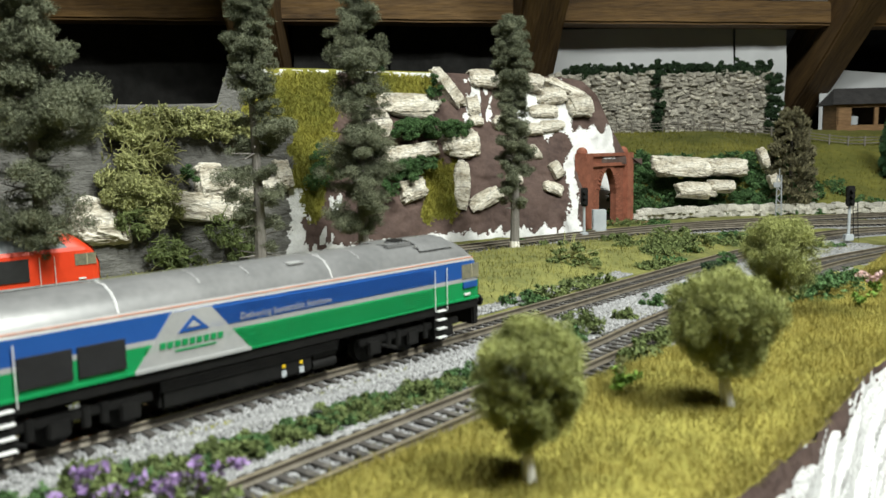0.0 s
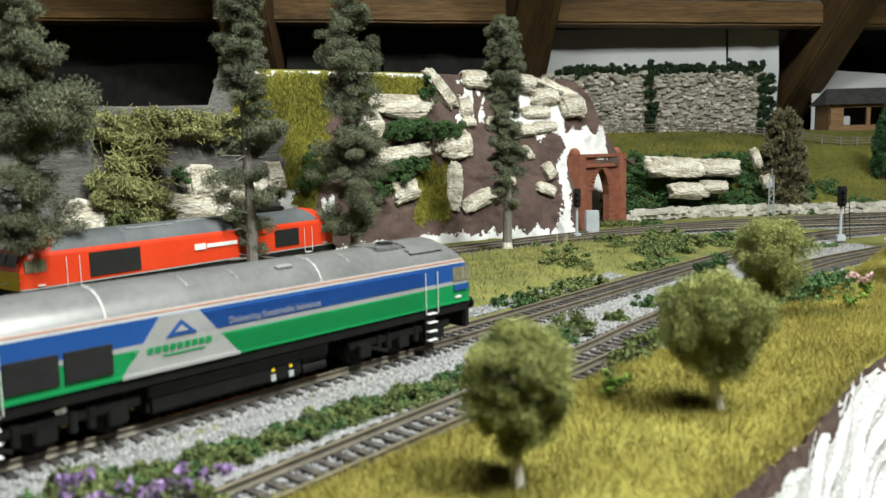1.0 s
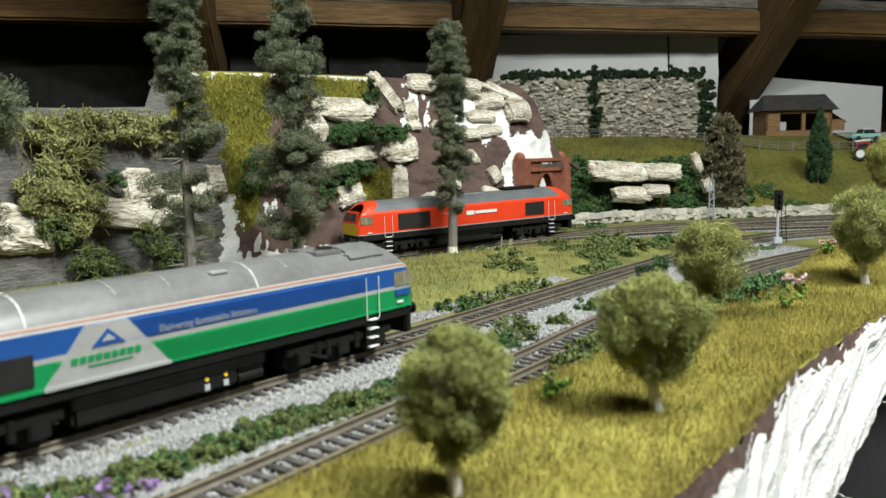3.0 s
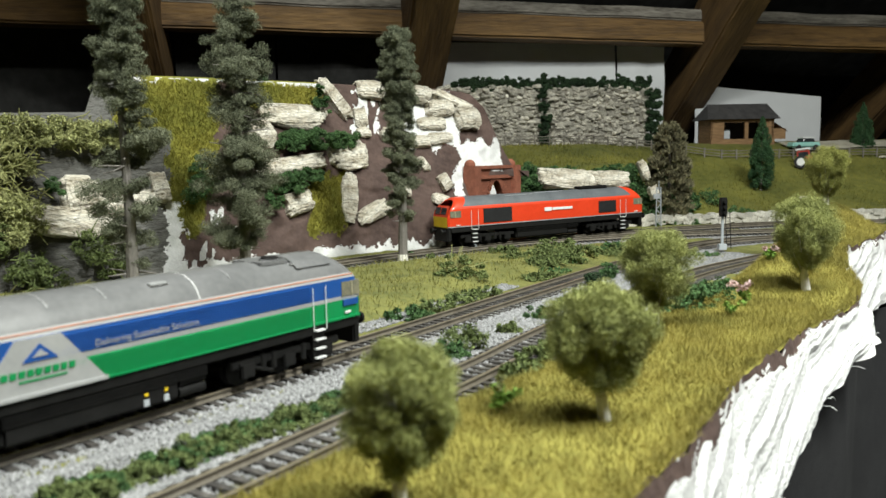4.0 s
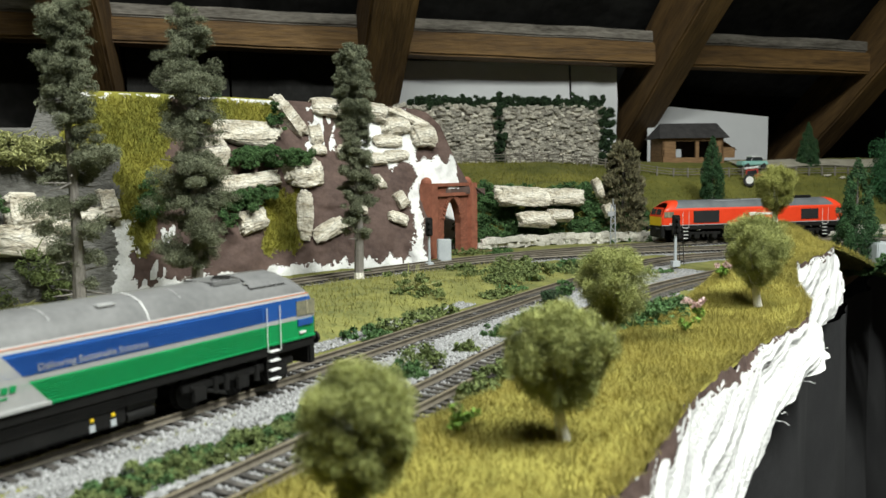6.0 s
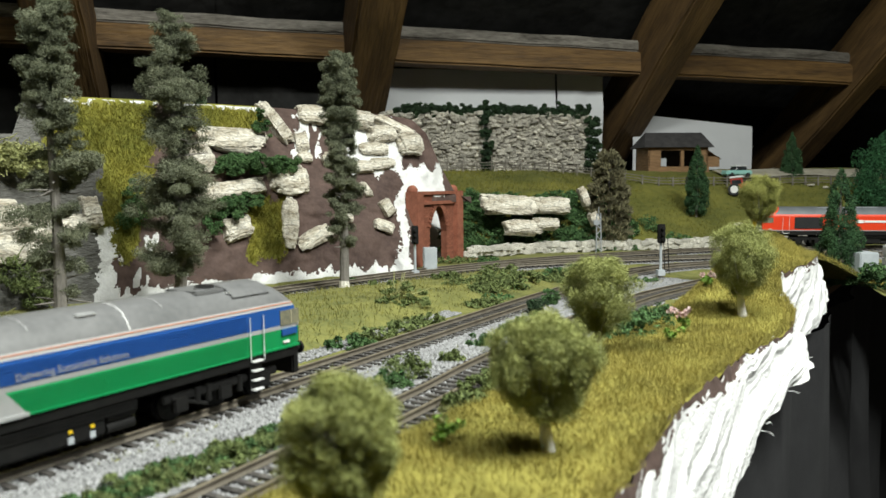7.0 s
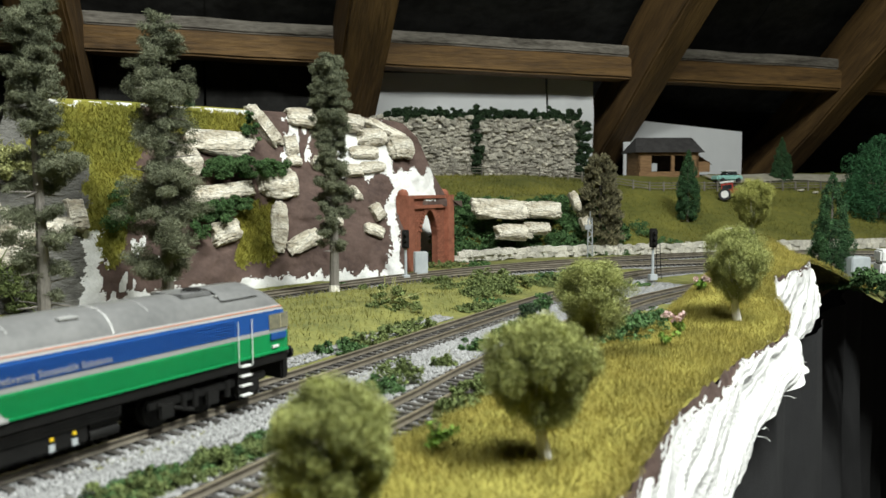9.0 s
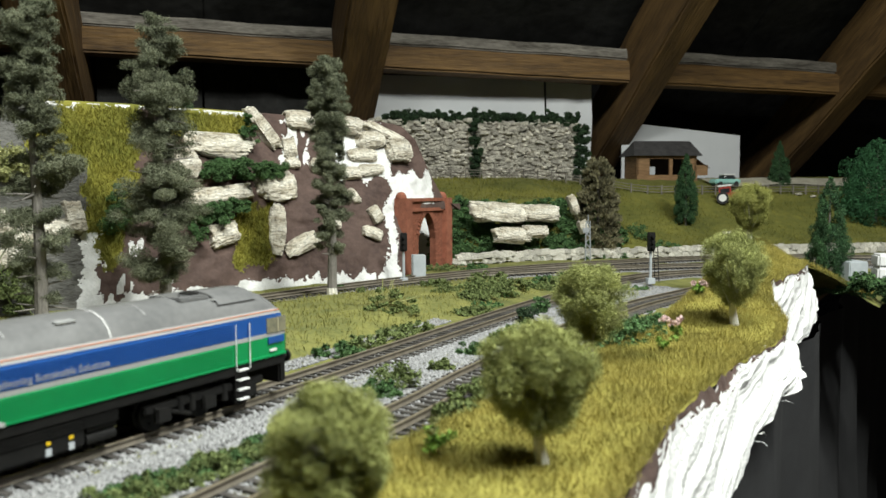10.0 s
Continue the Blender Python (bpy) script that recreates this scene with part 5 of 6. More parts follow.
def trees():
    for x, y, h, w, seed, lean, leaf in ((0.0221, 0.2101, 0.0430, 0.034, 1, 0.0, "leaf"), (0.0979, 0.2695, 0.0452, 0.041, 2, -0.0015, "leaf"), (0.1765, 0.417, 0.0490, 0.048, 3, 0.001, "leaf"), (0.3017, 0.4769, 0.0569, 0.047, 4, -0.002, "leaf"), (0.435, 0.664, 0.050, 0.046, 6, 0.0, "bushpale")):
        round_tree(x, y, float(ground_z(x, y)), h, w, seed, lean, leaf)
    pine_tree(0.066, 0.732, 0.004, 0.206, ((0.17, 0.010), (0.24, 0.017), (0.36, 0.016), (0.5, 0.015), (0.62, 0.017), (0.76, 0.018), (0.9, 0.018), (1.0, 0.013)), 11)
    pine_tree(-0.0645, 0.645, 0.005, 0.217, ((0.10, 0.014), (0.20, 0.028), (0.28, 0.034), (0.37, 0.036), (0.46, 0.024), (0.56, 0.021), (0.67, 0.029), (0.77, 0.026), (0.87, 0.022), (0.96, 0.018), (1.0, 0.015)), 12, extra=((0.15, 190, 0.028),))
    pine_tree(-0.130, 0.565, 0.006, 0.206, ((0.10, 0.012), (0.18, 0.022), (0.32, 0.027), (0.45, 0.025), (0.58, 0.019), (0.66, 0.016), (0.78, 0.017), (0.9, 0.017), (1.0, 0.013)), 13, extra=((0.5, 0, 0.030),), bare=0.55)
    pine_tree(-0.2295, 0.455, 0.006, 0.200, ((0.14, 0.016), (0.24, 0.030), (0.38, 0.032), (0.5, 0.030), (0.6, 0.026), (0.72, 0.024), (0.82, 0.018), (0.92, 0.014), (1.0, 0.012)), 14, extra=((0.60, 5, 0.042), (0.55, -20, 0.040), (0.72, 0, 0.026)), bare=0.3)
    tiered_tree(0.435, 1.0, 0.014, 0.117, 0.060, 15)
    tall = "slim dark green model conifer on the meadow"
    conifer_tree(0.6168, 1.10, 0.041, 0.106, 0.037, 16, M["conifer"], tall, 0.5)
    conifer_tree(0.885, 1.26, 0.068, 0.108, 0.042, 17, M["conifer"], tall, 0.4)
    conifer_tree(0.5734, 0.735, -0.005, 0.112, 0.045, 18, M["conifer"], "broad dark green model conifer beside the yard", 0.45)
    conifer_tree(0.945, 1.10, 0.036, 0.137, 0.115, 19, M["broadleaf"], "wide bushy dark green model tree", 0.9)
    conifer_tree(-0.062, 0.838, 0.160, 0.03, 0.013, 20, M["conifer"], "tiny dark green conifer on the hilltop")


# ---- portal, signals, yard ----
def portal():
    """Brick tunnel mouth, its arch ring and courses laid brick by brick."""
    a, b = Vector((0.1565, 0.880, 0)), Vector((0.2185, 0.944, 0))
    d = (b - a)
    length = d.length
    turn = math.atan2(d.y, d.x)
    ob = thing("tunnel_portal", "red brick tunnel portal with a pointed arch and end piers", "tunnel portal", at=Matrix.Translation((a.x, a.y, 0.002)) @ Matrix.Rotation(turn, 4, "Z"))
    h, w0, w1, spring, crown, th = 0.080, length * 0.32, length * 0.73, 0.036, 0.066, 0.008
    bm = bmesh.new()
    outer = [(0, 0), (w0, 0), (w0, spring)]
    mid = (w0 + w1) / 2
    arcp = []
    for k in range(1, 12):
        u = k / 12
        arcp.append((w0 + (w1 - w0) * u, spring + (crown - spring) * math.sin(math.pi * u) ** 0.75))
    outer += arcp + [(w1, spring), (w1, 0), (length, 0), (length, h), (0, h)]
    front = [bm.verts.new((x, 0, z)) for x, z in outer]
    back = [bm.verts.new((x, th, z)) for x, z in outer]
    bm.faces.new(front)
    bm.faces.new(back[::-1])
    bm.normal_update()
    for i in range(len(front)):
        j = (i + 1) % len(front)
        bm.faces.new((front[j], front[i], back[i], back[j]))
    bmesh.ops.triangulate(bm, faces=[f for f in bm.faces if len(f.verts) > 4])
    part("face_wall", bm, M["brick"], ob)
    for x in (-0.004, length - 0.009):
        part("pier", box(bmesh.new(), x, x + 0.013, -0.006, th + 0.002, -0.006, h + 0.003, None, 0.0006), M["brick"], ob)
        bm = bmesh.new()
        bmesh.ops.create_uvsphere(bm, u_segments=12, v_segments=8, radius=0.0062, matrix=Matrix.Translation((x + 0.0065, 0.005, h + 0.004)))
        part("pier_cap", bm, M["brick"], ob, "rounded brick pier cap")
    part("string_course", box(bmesh.new(), 0, length, -0.003, th, h - 0.012, h - 0.008, None, 0.0004), M["brick"], ob)
    part("parapet_coping", box(bmesh.new(), 0, length, -0.003, th + 0.002, h - 0.001, h + 0.003, None, 0.0005), M["brick"], ob)
    me = bpy.data.meshes.new("brick")
    bm = box(bmesh.new(), -0.0032, 0.0032, -0.00025, 0.001, -0.0012, 0.0012)
    bm.to_mesh(me)
    bm.free()
    me.materials.append(M["brick"])
    count = 0
    for r in range(26):
        z = 0.002 + r * 0.0028
        if z > h - 0.014:
            break
        x = 0.012 + (0.0035 if r % 2 else 0)
        while x < length - 0.012:
            u = (x - w0) / (w1 - w0)
            top = spring + (crown - spring) * math.sin(math.pi * min(max(u, 0), 1)) ** 0.75
            if not (-0.06 < u < 1.06 and z < top + 0.005) and count < 290:
                q = new("brick", me)
                q.parent = ob
                q.location = (x, 0.0, z)
                count += 1
            x += 0.0070
    for k in range(1, 22):
        u = k / 22
        x = w0 + (w1 - w0) * u
        z = spring + (crown - spring) * math.sin(math.pi * u) ** 0.75
        q = new("arch_brick", me)
        q.parent = ob
        du = 0.01
        dz = (crown - spring) * (math.sin(math.pi * min(u + du, 1)) ** 0.75 - math.sin(math.pi * max(u - du, 0)) ** 0.75)
        across = Vector((-dz, 0, (w1 - w0) * 2 * du)).normalized()
        q.matrix_local = Matrix.Translation((x + across.x * 0.0032, -0.001, z + across.z * 0.0032)) @ Matrix.Rotation(-math.atan2(across.z, across.x), 4, "Y")
    # white lining seen through the arch, and a bush inside
    inside = tagged(part("tunnel_lining", box(bmesh.new(), 0.145, 0.230, 0.0, 0.004, -0.004, 0.085, Matrix.Translation((0, 0.955, 0)) @ Matrix.Rotation(-0.8, 4, "X")), M["plaster"]), "bare white plaster back of the tunnel", "tunnel lining", kind="structure")
    bush(0.206, 0.952, 0.004, 0.026, 0.045, 640, M["bush"], "dark green bush seen through the tunnel arch", 500, 0.003, 0.01, "foliage in the arch")
    for k in range(3):
        tagged(part("barrow_crossing", box(bmesh.new(), 0.185, 0.235, 0.922 - 0.006 * k, 0.926 - 0.006 * k, 0.004, 0.0065), M["wood"]), "narrow wooden crossing board at the portal", "board", "crossing boards")
    tagged(part("relay_box", box(bmesh.new(), 0.160, 0.174, 0.846, 0.856, 0.0, 0.026, None, 0.0006), M["concrete"]), "pale grey lineside relay cabinet by the portal", "cabinet")


def signal(x, y, z, h, ladder, label):
    ob = thing("colour_light_signal", label, "signal", "colour light signals", at=pose(x, y, z))
    part("post", rod(bmesh.new(), (0, 0, -0.003), (0, 0, h), 0.0015, 0.0013, 10), M["concrete"], ob, "pale grey post")
    part("base", box(bmesh.new(), -0.004, 0.004, -0.003, 0.003, -0.003, 0.003, None, 0.0004), M["concrete"], ob)
    head = part("signal_head", box(bmesh.new(), -0.0035, 0.0035, -0.003, 0.002, h, h + 0.019, None, 0.0008), M["black"], ob, "black signal head")
    for k in range(3):
        part("lens_hood", rod(bmesh.new(), (0, -0.003, h + 0.004 + 0.0055 * k), (0, -0.0065, h + 0.004 + 0.0055 * k), 0.0017, 0.0019, 10), M["black"], head)
    if ladder:
        for sx in (0.004, 0.0085):
            part("ladder_rail", rod(bmesh.new(), (sx + 0.002, 0.002, -0.002), (sx, 0.002, h + 0.004), 0.0004, n=5), M["black"], ob)
        for k in range(9):
            part("rung", rod(bmesh.new(), (0.0045, 0.002, 0.002 + k * h / 9), (0.0095, 0.002, 0.002 + k * h / 9), 0.0003, n=5), M["black"], ob)


def lattice_post(x, y, z, h):
    ob = thing("lattice_mast", "grey steel lattice mast beside the back tracks", "mast", at=pose(x, y, z))
    for dx in (-0.0035, 0.0035):
        part("upright", rod(bmesh.new(), (dx, 0, -0.004), (dx * 0.7, 0, h), 0.0008, n=6), M["steel"], ob)
    for k in range(7):
        z0, z1 = h * k / 7, h * (k + 1) / 7
        s = 1 if k % 2 else -1
        part("brace", rod(bmesh.new(), (-0.0033 * s, 0, z0), (0.0033 * s, 0, z1), 0.0006, n=5), M["steel"], ob)
    part("lamp_bracket", box(bmesh.new(), -0.007, 0.001, -0.001, 0.001, h * 0.7, h * 0.82), M["steel"], ob)
    part("top_pin", rod(bmesh.new(), (0, 0, h - 0.004), (0, 0, h + 0.008), 0.0006, n=6), M["steel"], ob)


def wheel_bm(r, w, n=16):
    bm = bmesh.new()
    rod(bm, (0, -w / 2, 0), (0, w / 2, 0), r, r, n)
    return bm


def vehicles():
    # turquoise pick-up by the hut
    car = thing("pickup_car", "small pale turquoise model car with a white roof", "car", at=pose(0.752, 1.215, float(meadow_z(0.752, 1.215)) + 0.010, 0, 0, 8))
    bm = box(bmesh.new(), -0.026, 0.026, -0.009, 0.009, 0.004, 0.012, None, 0.002)
    part("body", bm, M["mint"], car)
    bm = box(bmesh.new(), -0.008, 0.016, -0.008, 0.008, 0.012, 0.0185, None, 0.001)
    for v in bm.verts:
        if v.co.z > 0.016:
            v.co.x = v.co.x * 0.75 + 0.001
    part("cabin_glass", bm, M["glass"], car)
    part("cabin_roof", box(bmesh.new(), -0.008, 0.015, -0.0082, 0.0082, 0.018, 0.020, None, 0.0008), M["white"], car, "white roof")
    for x in (-0.016, 0.016):
        for y in (-0.008, 0.008):
            w = part("wheel", wheel_bm(0.0042, 0.003), M["rubber"], car)
            w.location = (x, y, 0.004)
    # red tractor
    tr = thing("tractor", "small red model tractor with a white cab roof", "tractor", at=pose(0.730, 1.165, float(meadow_z(0.730, 1.165)) + 0.003, 0, -6, -35))
    part("bonnet", box(bmesh.new(), 0.002, 0.022, -0.005, 0.005, 0.008, 0.017, None, 0.001), M["tractor"], tr)
    part("cab", box(bmesh.new(), -0.014, 0.004, -0.007, 0.007, 0.010, 0.027, None, 0.0012), M["tractor"], tr)
    part("cab_window", box(bmesh.new(), -0.012, 0.002, -0.0074, 0.0074, 0.017, 0.024), M["glass"], tr)
    part("cab_roof", box(bmesh.new(), -0.016, 0.006, -0.008, 0.008, 0.027, 0.030, None, 0.001), M["white"], tr, "white roof")
    for x, r in ((-0.009, 0.0095), (0.016, 0.006)):
        for y in (-0.010, 0.010):
            w = part("wheel", wheel_bm(r, 0.005, 20), M["rubber"], tr)
            w.location = (x, y, r)
            hub = part("hub", wheel_bm(r * 0.62, 0.0056, 16), M["white"], w, "white wheel hub")
    # white van and grey trailer in the yard
    van = thing("white_van", "white model van parked in the yard", "van", at=pose(0.634, 0.712, -0.004, 0, 0, -25))
    part("body", box(bmesh.new(), -0.02, 0.034, -0.013, 0.013, 0.005, 0.018, None, 0.002), M["white"], van)
    bm = box(bmesh.new(), -0.02, 0.02, -0.0125, 0.0125, 0.018, 0.031, None, 0.002)
    for v in bm.verts:
        if v.co.z > 0.022 and v.co.x > 0:
            v.co.x -= 0.008
    part("cabin", bm, M["white"], van)
    part("side_window", box(bmesh.new(), -0.006, 0.008, -0.0129, 0.0129, 0.020, 0.027), M["glass"], van)
    for x in (-0.012, 0.024):
        for y in (-0.011, 0.011):
            w = part("wheel", wheel_bm(0.0055, 0.004), M["rubber"], van)
            w.location = (x, y, 0.0055)
    box_ob = tagged(part("grey_container", box(bmesh.new(), 0.580, 0.602, 0.712, 0.735, -0.005, 0.020, None, 0.001), M["concrete"]), "plain pale grey box body standing in the yard", "container")
    for i in range(18):
        s, c = 0.845 + 0.009 * i, -0.078 - 0.03 * (i % 3) * 0.5
        x, y = (s + c) / math.sqrt(2), (s - c) / math.sqrt(2)
        bush(x, y, float(ground_z(x, y)) - 0.004, 0.026, 0.011, 740 + i, M["bush"], "low dark green scrub along the yard edge", 600, 0.003, 0.02, "scrub along the yard")
    for i in range(16):
        s, c = 0.826 + 0.005 * i, -0.075 + 0.004 * i + 0.012 * (i % 3)
        x, y = (s + c) / math.sqrt(2), (s - c) / math.sqrt(2)
        bush(x, y, float(ground_z(x, y)) - 0.009, 0.024, 0.013, 770 + i, M["bush"], "low dark green scrub along the yard edge", 500, 0.003, 0.02, "scrub along the yard")
    for i in range(9):
        x, y = 0.555 + 0.013 * i, 0.685 + 0.006 * math.sin(i * 1.7) - 0.004 * i
        bush(x, y, -0.006, 0.026, 0.010, 700 + i, M["bush"], "low dark green scrub along the yard edge", 420, 0.003, 0.02, "scrub along the yard")


# ---- locomotives ----
def text_mesh(body, size):
    cu = bpy.data.curves.new("lettering", "FONT")
    cu.body, cu.size, cu.extrude = body, size, 0.0
    tmp = bpy.data.objects.new("lettering", cu)
    scene.collection.objects.link(tmp)
    me = bpy.data.meshes.new_from_object(tmp.evaluated_get(bpy.context.evaluated_depsgraph_get()))
    bpy.data.objects.remove(tmp)
    return me


HALF = 0.1262
BODY = ((0.0174, 0.0205), (0.0176, 0.0292), (0.0176, 0.0306), (0.0174, 0.039), (0.0166, 0.0412), (0.0150, 0.0445), (0.0118, 0.0478), (0.0070, 0.0498), (0.0, 0.0506))


def loft(levels, stations):
    """Shell strip between profile levels: for each station its x and (half width, height) rows; both sides."""
    bm = bmesh.new()
    grid = []
    for x_of, scale_z, inset in stations:
        row = []
        for hw, z in levels:
            row.append((x_of(z), hw - inset, z if z < 0.03 else 0.03 + (z - 0.03) * scale_z))
        grid.append(row)
    for side in (1, -1):
        vs = [[bm.verts.new((x, side * y, z)) for x, y, z in row] for row in grid]
        for i in range(len(vs) - 1):
            for k in range(len(levels) - 1):
                q = (vs[i][k], vs[i + 1][k], vs[i + 1][k + 1], vs[i][k + 1])
                bm.faces.new(q if side < 0 else q[::-1])
    bmesh.ops.remove_doubles(bm, verts=bm.verts[:], dist=1e-6)
    return bm


def stations(lo=-HALF, hi=HALF):
    def end(z):
        return HALF - 0.0005 - max(0, z - 0.031) * 0.32 - max(0, z - 0.040) * 0.6

    out = []
    for u in (-1, -0.985, -0.96, -0.93, -0.89, -0.5, 0, 0.5, 0.89, 0.93, 0.96, 0.985, 1):
        sq = 1.0 if abs(u) < 0.94 else (0.995 if abs(u) < 0.97 else (0.965 if abs(u) < 0.99 else 0.88))
        ins = 0.0 if abs(u) < 0.98 else (0.0006 if abs(u) < 0.99 else 0.0022)
        out.append((lambda z, u=u: u * end(z), sq, ins))
    return out


def band(z0, z1):
    """The body profile between two heights."""
    zs = [z for w, z in BODY]
    ws = [w for w, z in BODY]
    pts = [(float(np.interp(z0, zs, ws)), z0)] + [(w, z) for w, z in BODY if z0 < z < z1] + [(float(np.interp(z1, zs, ws)), z1)]
    return pts


def ribs(x0, x1, z0, z1, pitch, proud=0.0003):
    """Fine horizontal corrugation standing proud of both sides."""
    bm = bmesh.new()
    z = z0 + pitch / 2
    while z < z1 - pitch * 0.4:
        hw = float(np.interp(z, [q for w, q in BODY], [w for w, q in BODY]))
        for s in (-1, 1):
            v = [bm.verts.new((x, s * (hw + o), z + dz)) for x in (x0, x1) for o, dz in ((-0.0002, -pitch * 0.32), (proud, 0), (-0.0002, pitch * 0.32))]
            for q in ((0, 1, 4, 3), (1, 2, 5, 4), (0, 2, 1), (3, 4, 5)):
                bm.faces.new([v[i] for i in (q if s < 0 else q[::-1])])
        z += pitch
    return bm


def plate(s, x0, x1, z0, z1, out=0.0004, shear0=0.0, shear1=0.0, thick=0.0006):
    """A flat panel on one body side; shear moves its top corners along."""
    bm = bmesh.new()
    for s in (s,):
        rows = []
        for x, z in ((x0, z0), (x1, z0), (x1 + shear1, z1), (x0 + shear0, z1)):
            hw = float(np.interp(z, [q for w, q in BODY], [w for w, q in BODY]))
            rows.append((x, hw, z))
        a = [bm.verts.new((x, s * (hw + out), z)) for x, hw, z in rows]
        b = [bm.verts.new((x, s * (hw - thick), z)) for x, hw, z in rows]
        bm.faces.new(a if s < 0 else a[::-1])
        for i in range(4):
            j = (i + 1) % 4
            bm.faces.new((a[j], a[i], b[i], b[j]) if s < 0 else (a[i], a[j], b[j], b[i]))
    return bm


def locomotive(label, name, aggregate):
    ob = thing(name, label, "locomotive")
    st = stations()
    if aggregate:
        part("lower_body", loft(band(0.0205, 0.0288), st), M["green"], ob, "bright green lower body side", smooth=False)
        part("waist_band", loft(band(0.0288, 0.0306), st), M["silver"], ob, "silver grey waist band")
        part("upper_body", loft(band(0.0306, 0.0390), st), M["blue"], ob, "royal blue upper body side")
        part("cantrail", loft(band(0.0390, 0.0412), st), M["silver"], ob, "silver grey roof edge")
        part("roof", loft(band(0.0412, 0.0506), st), M["roofgrey"], ob, "grey curved roof", smooth=True)
        for s in (-1, 1):
            part("cantrail_line", box(bmesh.new(), -HALF * 0.95, HALF * 0.95, s * 0.0170 - 0.0002, s * 0.0170 + 0.0002, 0.0402, 0.0406), M["orange"], ob, "thin orange warning line")
        part("green_ribs", ribs(-0.050, 0.0905, 0.0212, 0.0286, 0.00105, 0.0005), M["green"], ob)
        part("blue_ribs", ribs(-0.025, 0.0905, 0.0308, 0.0386, 0.00105, 0.0005), M["blue"], ob)
        part("sill", box(bmesh.new(), -HALF + 0.003, HALF - 0.003, -0.0182, 0.0182, 0.0198, 0.0208), M["green"], ob)
        # silver tapered patch with a triangle mark and bars for the lettering
        x0 = HALF - 0.1799
        for q in (-1, 1):
            part("side_patch", plate(q, x0, HALF - 0.1356, 0.0208, 0.0388, 0.0006, 0.0142, -0.0150), M["silver"], ob, "silver tapered patch on the side")
        cx = HALF - 0.158
        for q in (-1, 1):
            part("triangle_mark", plate(q, cx - 0.0060, cx + 0.0060, 0.0312, 0.0366, 0.0008, 0.0058, -0.0058), M["blue"], ob, "blue triangle mark")
        for q in (-1, 1):
            part("triangle_core", plate(q, cx - 0.0026, cx + 0.0026, 0.0326, 0.0348, 0.0010, 0.0025, -0.0025), M["silver"], ob)
        rng = random.Random(2)
        x = HALF - 0.1712
        for k in range(9):
            for q in (-1, 1):
                part("letter_bar", plate(q, x, x + 0.0021, 0.0266, 0.0288, 0.0008, 0.0002, 0.0002), M["green"], ob, "green lettering bar")
            x += 0.0028
        for q in (-1, 1):
            part("letter_bar", plate(q, HALF - 0.1655, HALF - 0.1495, 0.0248, 0.0254, 0.0008), M["green"], ob, "green lettering bar")
        me = text_mesh("Delivering Sustainable Solutions", 0.0036)
        me.materials.append(M["silver"])
        wid = max(v.co.x for v in me.vertices)
        for s in (-1, 1):
            t = new("slogan", me)
            t.parent = ob
            t["label"] = "silver slogan lettering"
            if s < 0:
                t.matrix_local = Matrix.Translation((HALF - 0.139, -0.01830, 0.0318)) @ Matrix.Rotation(radians(90), 4, "X") @ Matrix.Scale(0.043 / wid, 4, (1, 0, 0))
            else:
                t.matrix_local = Matrix.Translation((HALF - 0.096, 0.01830, 0.0318)) @ Matrix.Rotation(radians(180), 4, "Z") @ Matrix.Rotation(radians(90), 4, "X") @ Matrix.Scale(0.043 / wid, 4, (1, 0, 0))
        side, ends, seam = M["silver"], M["green"], M["white"]
        for xa, xb in ((HALF - 0.2169, HALF - 0.2005), (HALF - 0.1987, HALF - 0.1831)):
            for q in (-1, 1):
                part("side_grille", plate(q, xa, xb, 0.0228, 0.0328, 0.0008), M["grille"], ob, "black engine-room grille")
    else:
        part("body_side", loft(band(0.0215, 0.0412), st), M["red"], ob, "bright red body side")
        part("solebar_line", loft(band(0.0205, 0.0215), st), M["steel"], ob, "grey line along the sill")
        part("roof", loft(band(0.0412, 0.0506), [s for i, s in enumerate(st) if 4 <= i <= 8]), M["redroof"], ob, "slate grey roof", smooth=True)
        part("cab_roof", loft(band(0.0412, 0.0506), st[:5]), M["red"], ob, "red cab roof", smooth=True)
        part("cab_roof", loft(band(0.0412, 0.0506), st[8:]), M["red"], ob, "red cab roof", smooth=True)
        for q in (-1, 1):
            part("side_grille", plate(q, -0.085, -0.051, 0.0235, 0.0378, 0.0008), M["grille"], ob, "black engine-room grille")
        for q in (-1, 1):
            part("side_grille", plate(q, 0.062, 0.086, 0.0245, 0.0370, 0.0008), M["grille"], ob, "black engine-room grille")
        for q in (-1, 1):
            part("logo_mark", plate(q, -0.010, -0.001, 0.0305, 0.0345, 0.0008), M["white"], ob, "white mark")
        for q in (-1, 1):
            part("logo_bar", plate(q, 0.0, 0.026, 0.0312, 0.0338, 0.0008), M["white"], ob, "white lettering bar")
        part("roof_panel", box(bmesh.new(), -0.055, -0.02, -0.0105, -0.0085, 0.0488, 0.0496), M["steel"], ob, "pale roof strip")
        part("roof_panel", box(bmesh.new(), -0.015, 0.02, -0.0065, -0.0050, 0.0499, 0.0505), M["steel"], ob, "pale roof strip")
        part("exhaust_hump", box(bmesh.new(), 0.045, 0.085, -0.006, 0.006, 0.050, 0.0535, None, 0.0012), M["black"], ob)
        seam = M["white"]
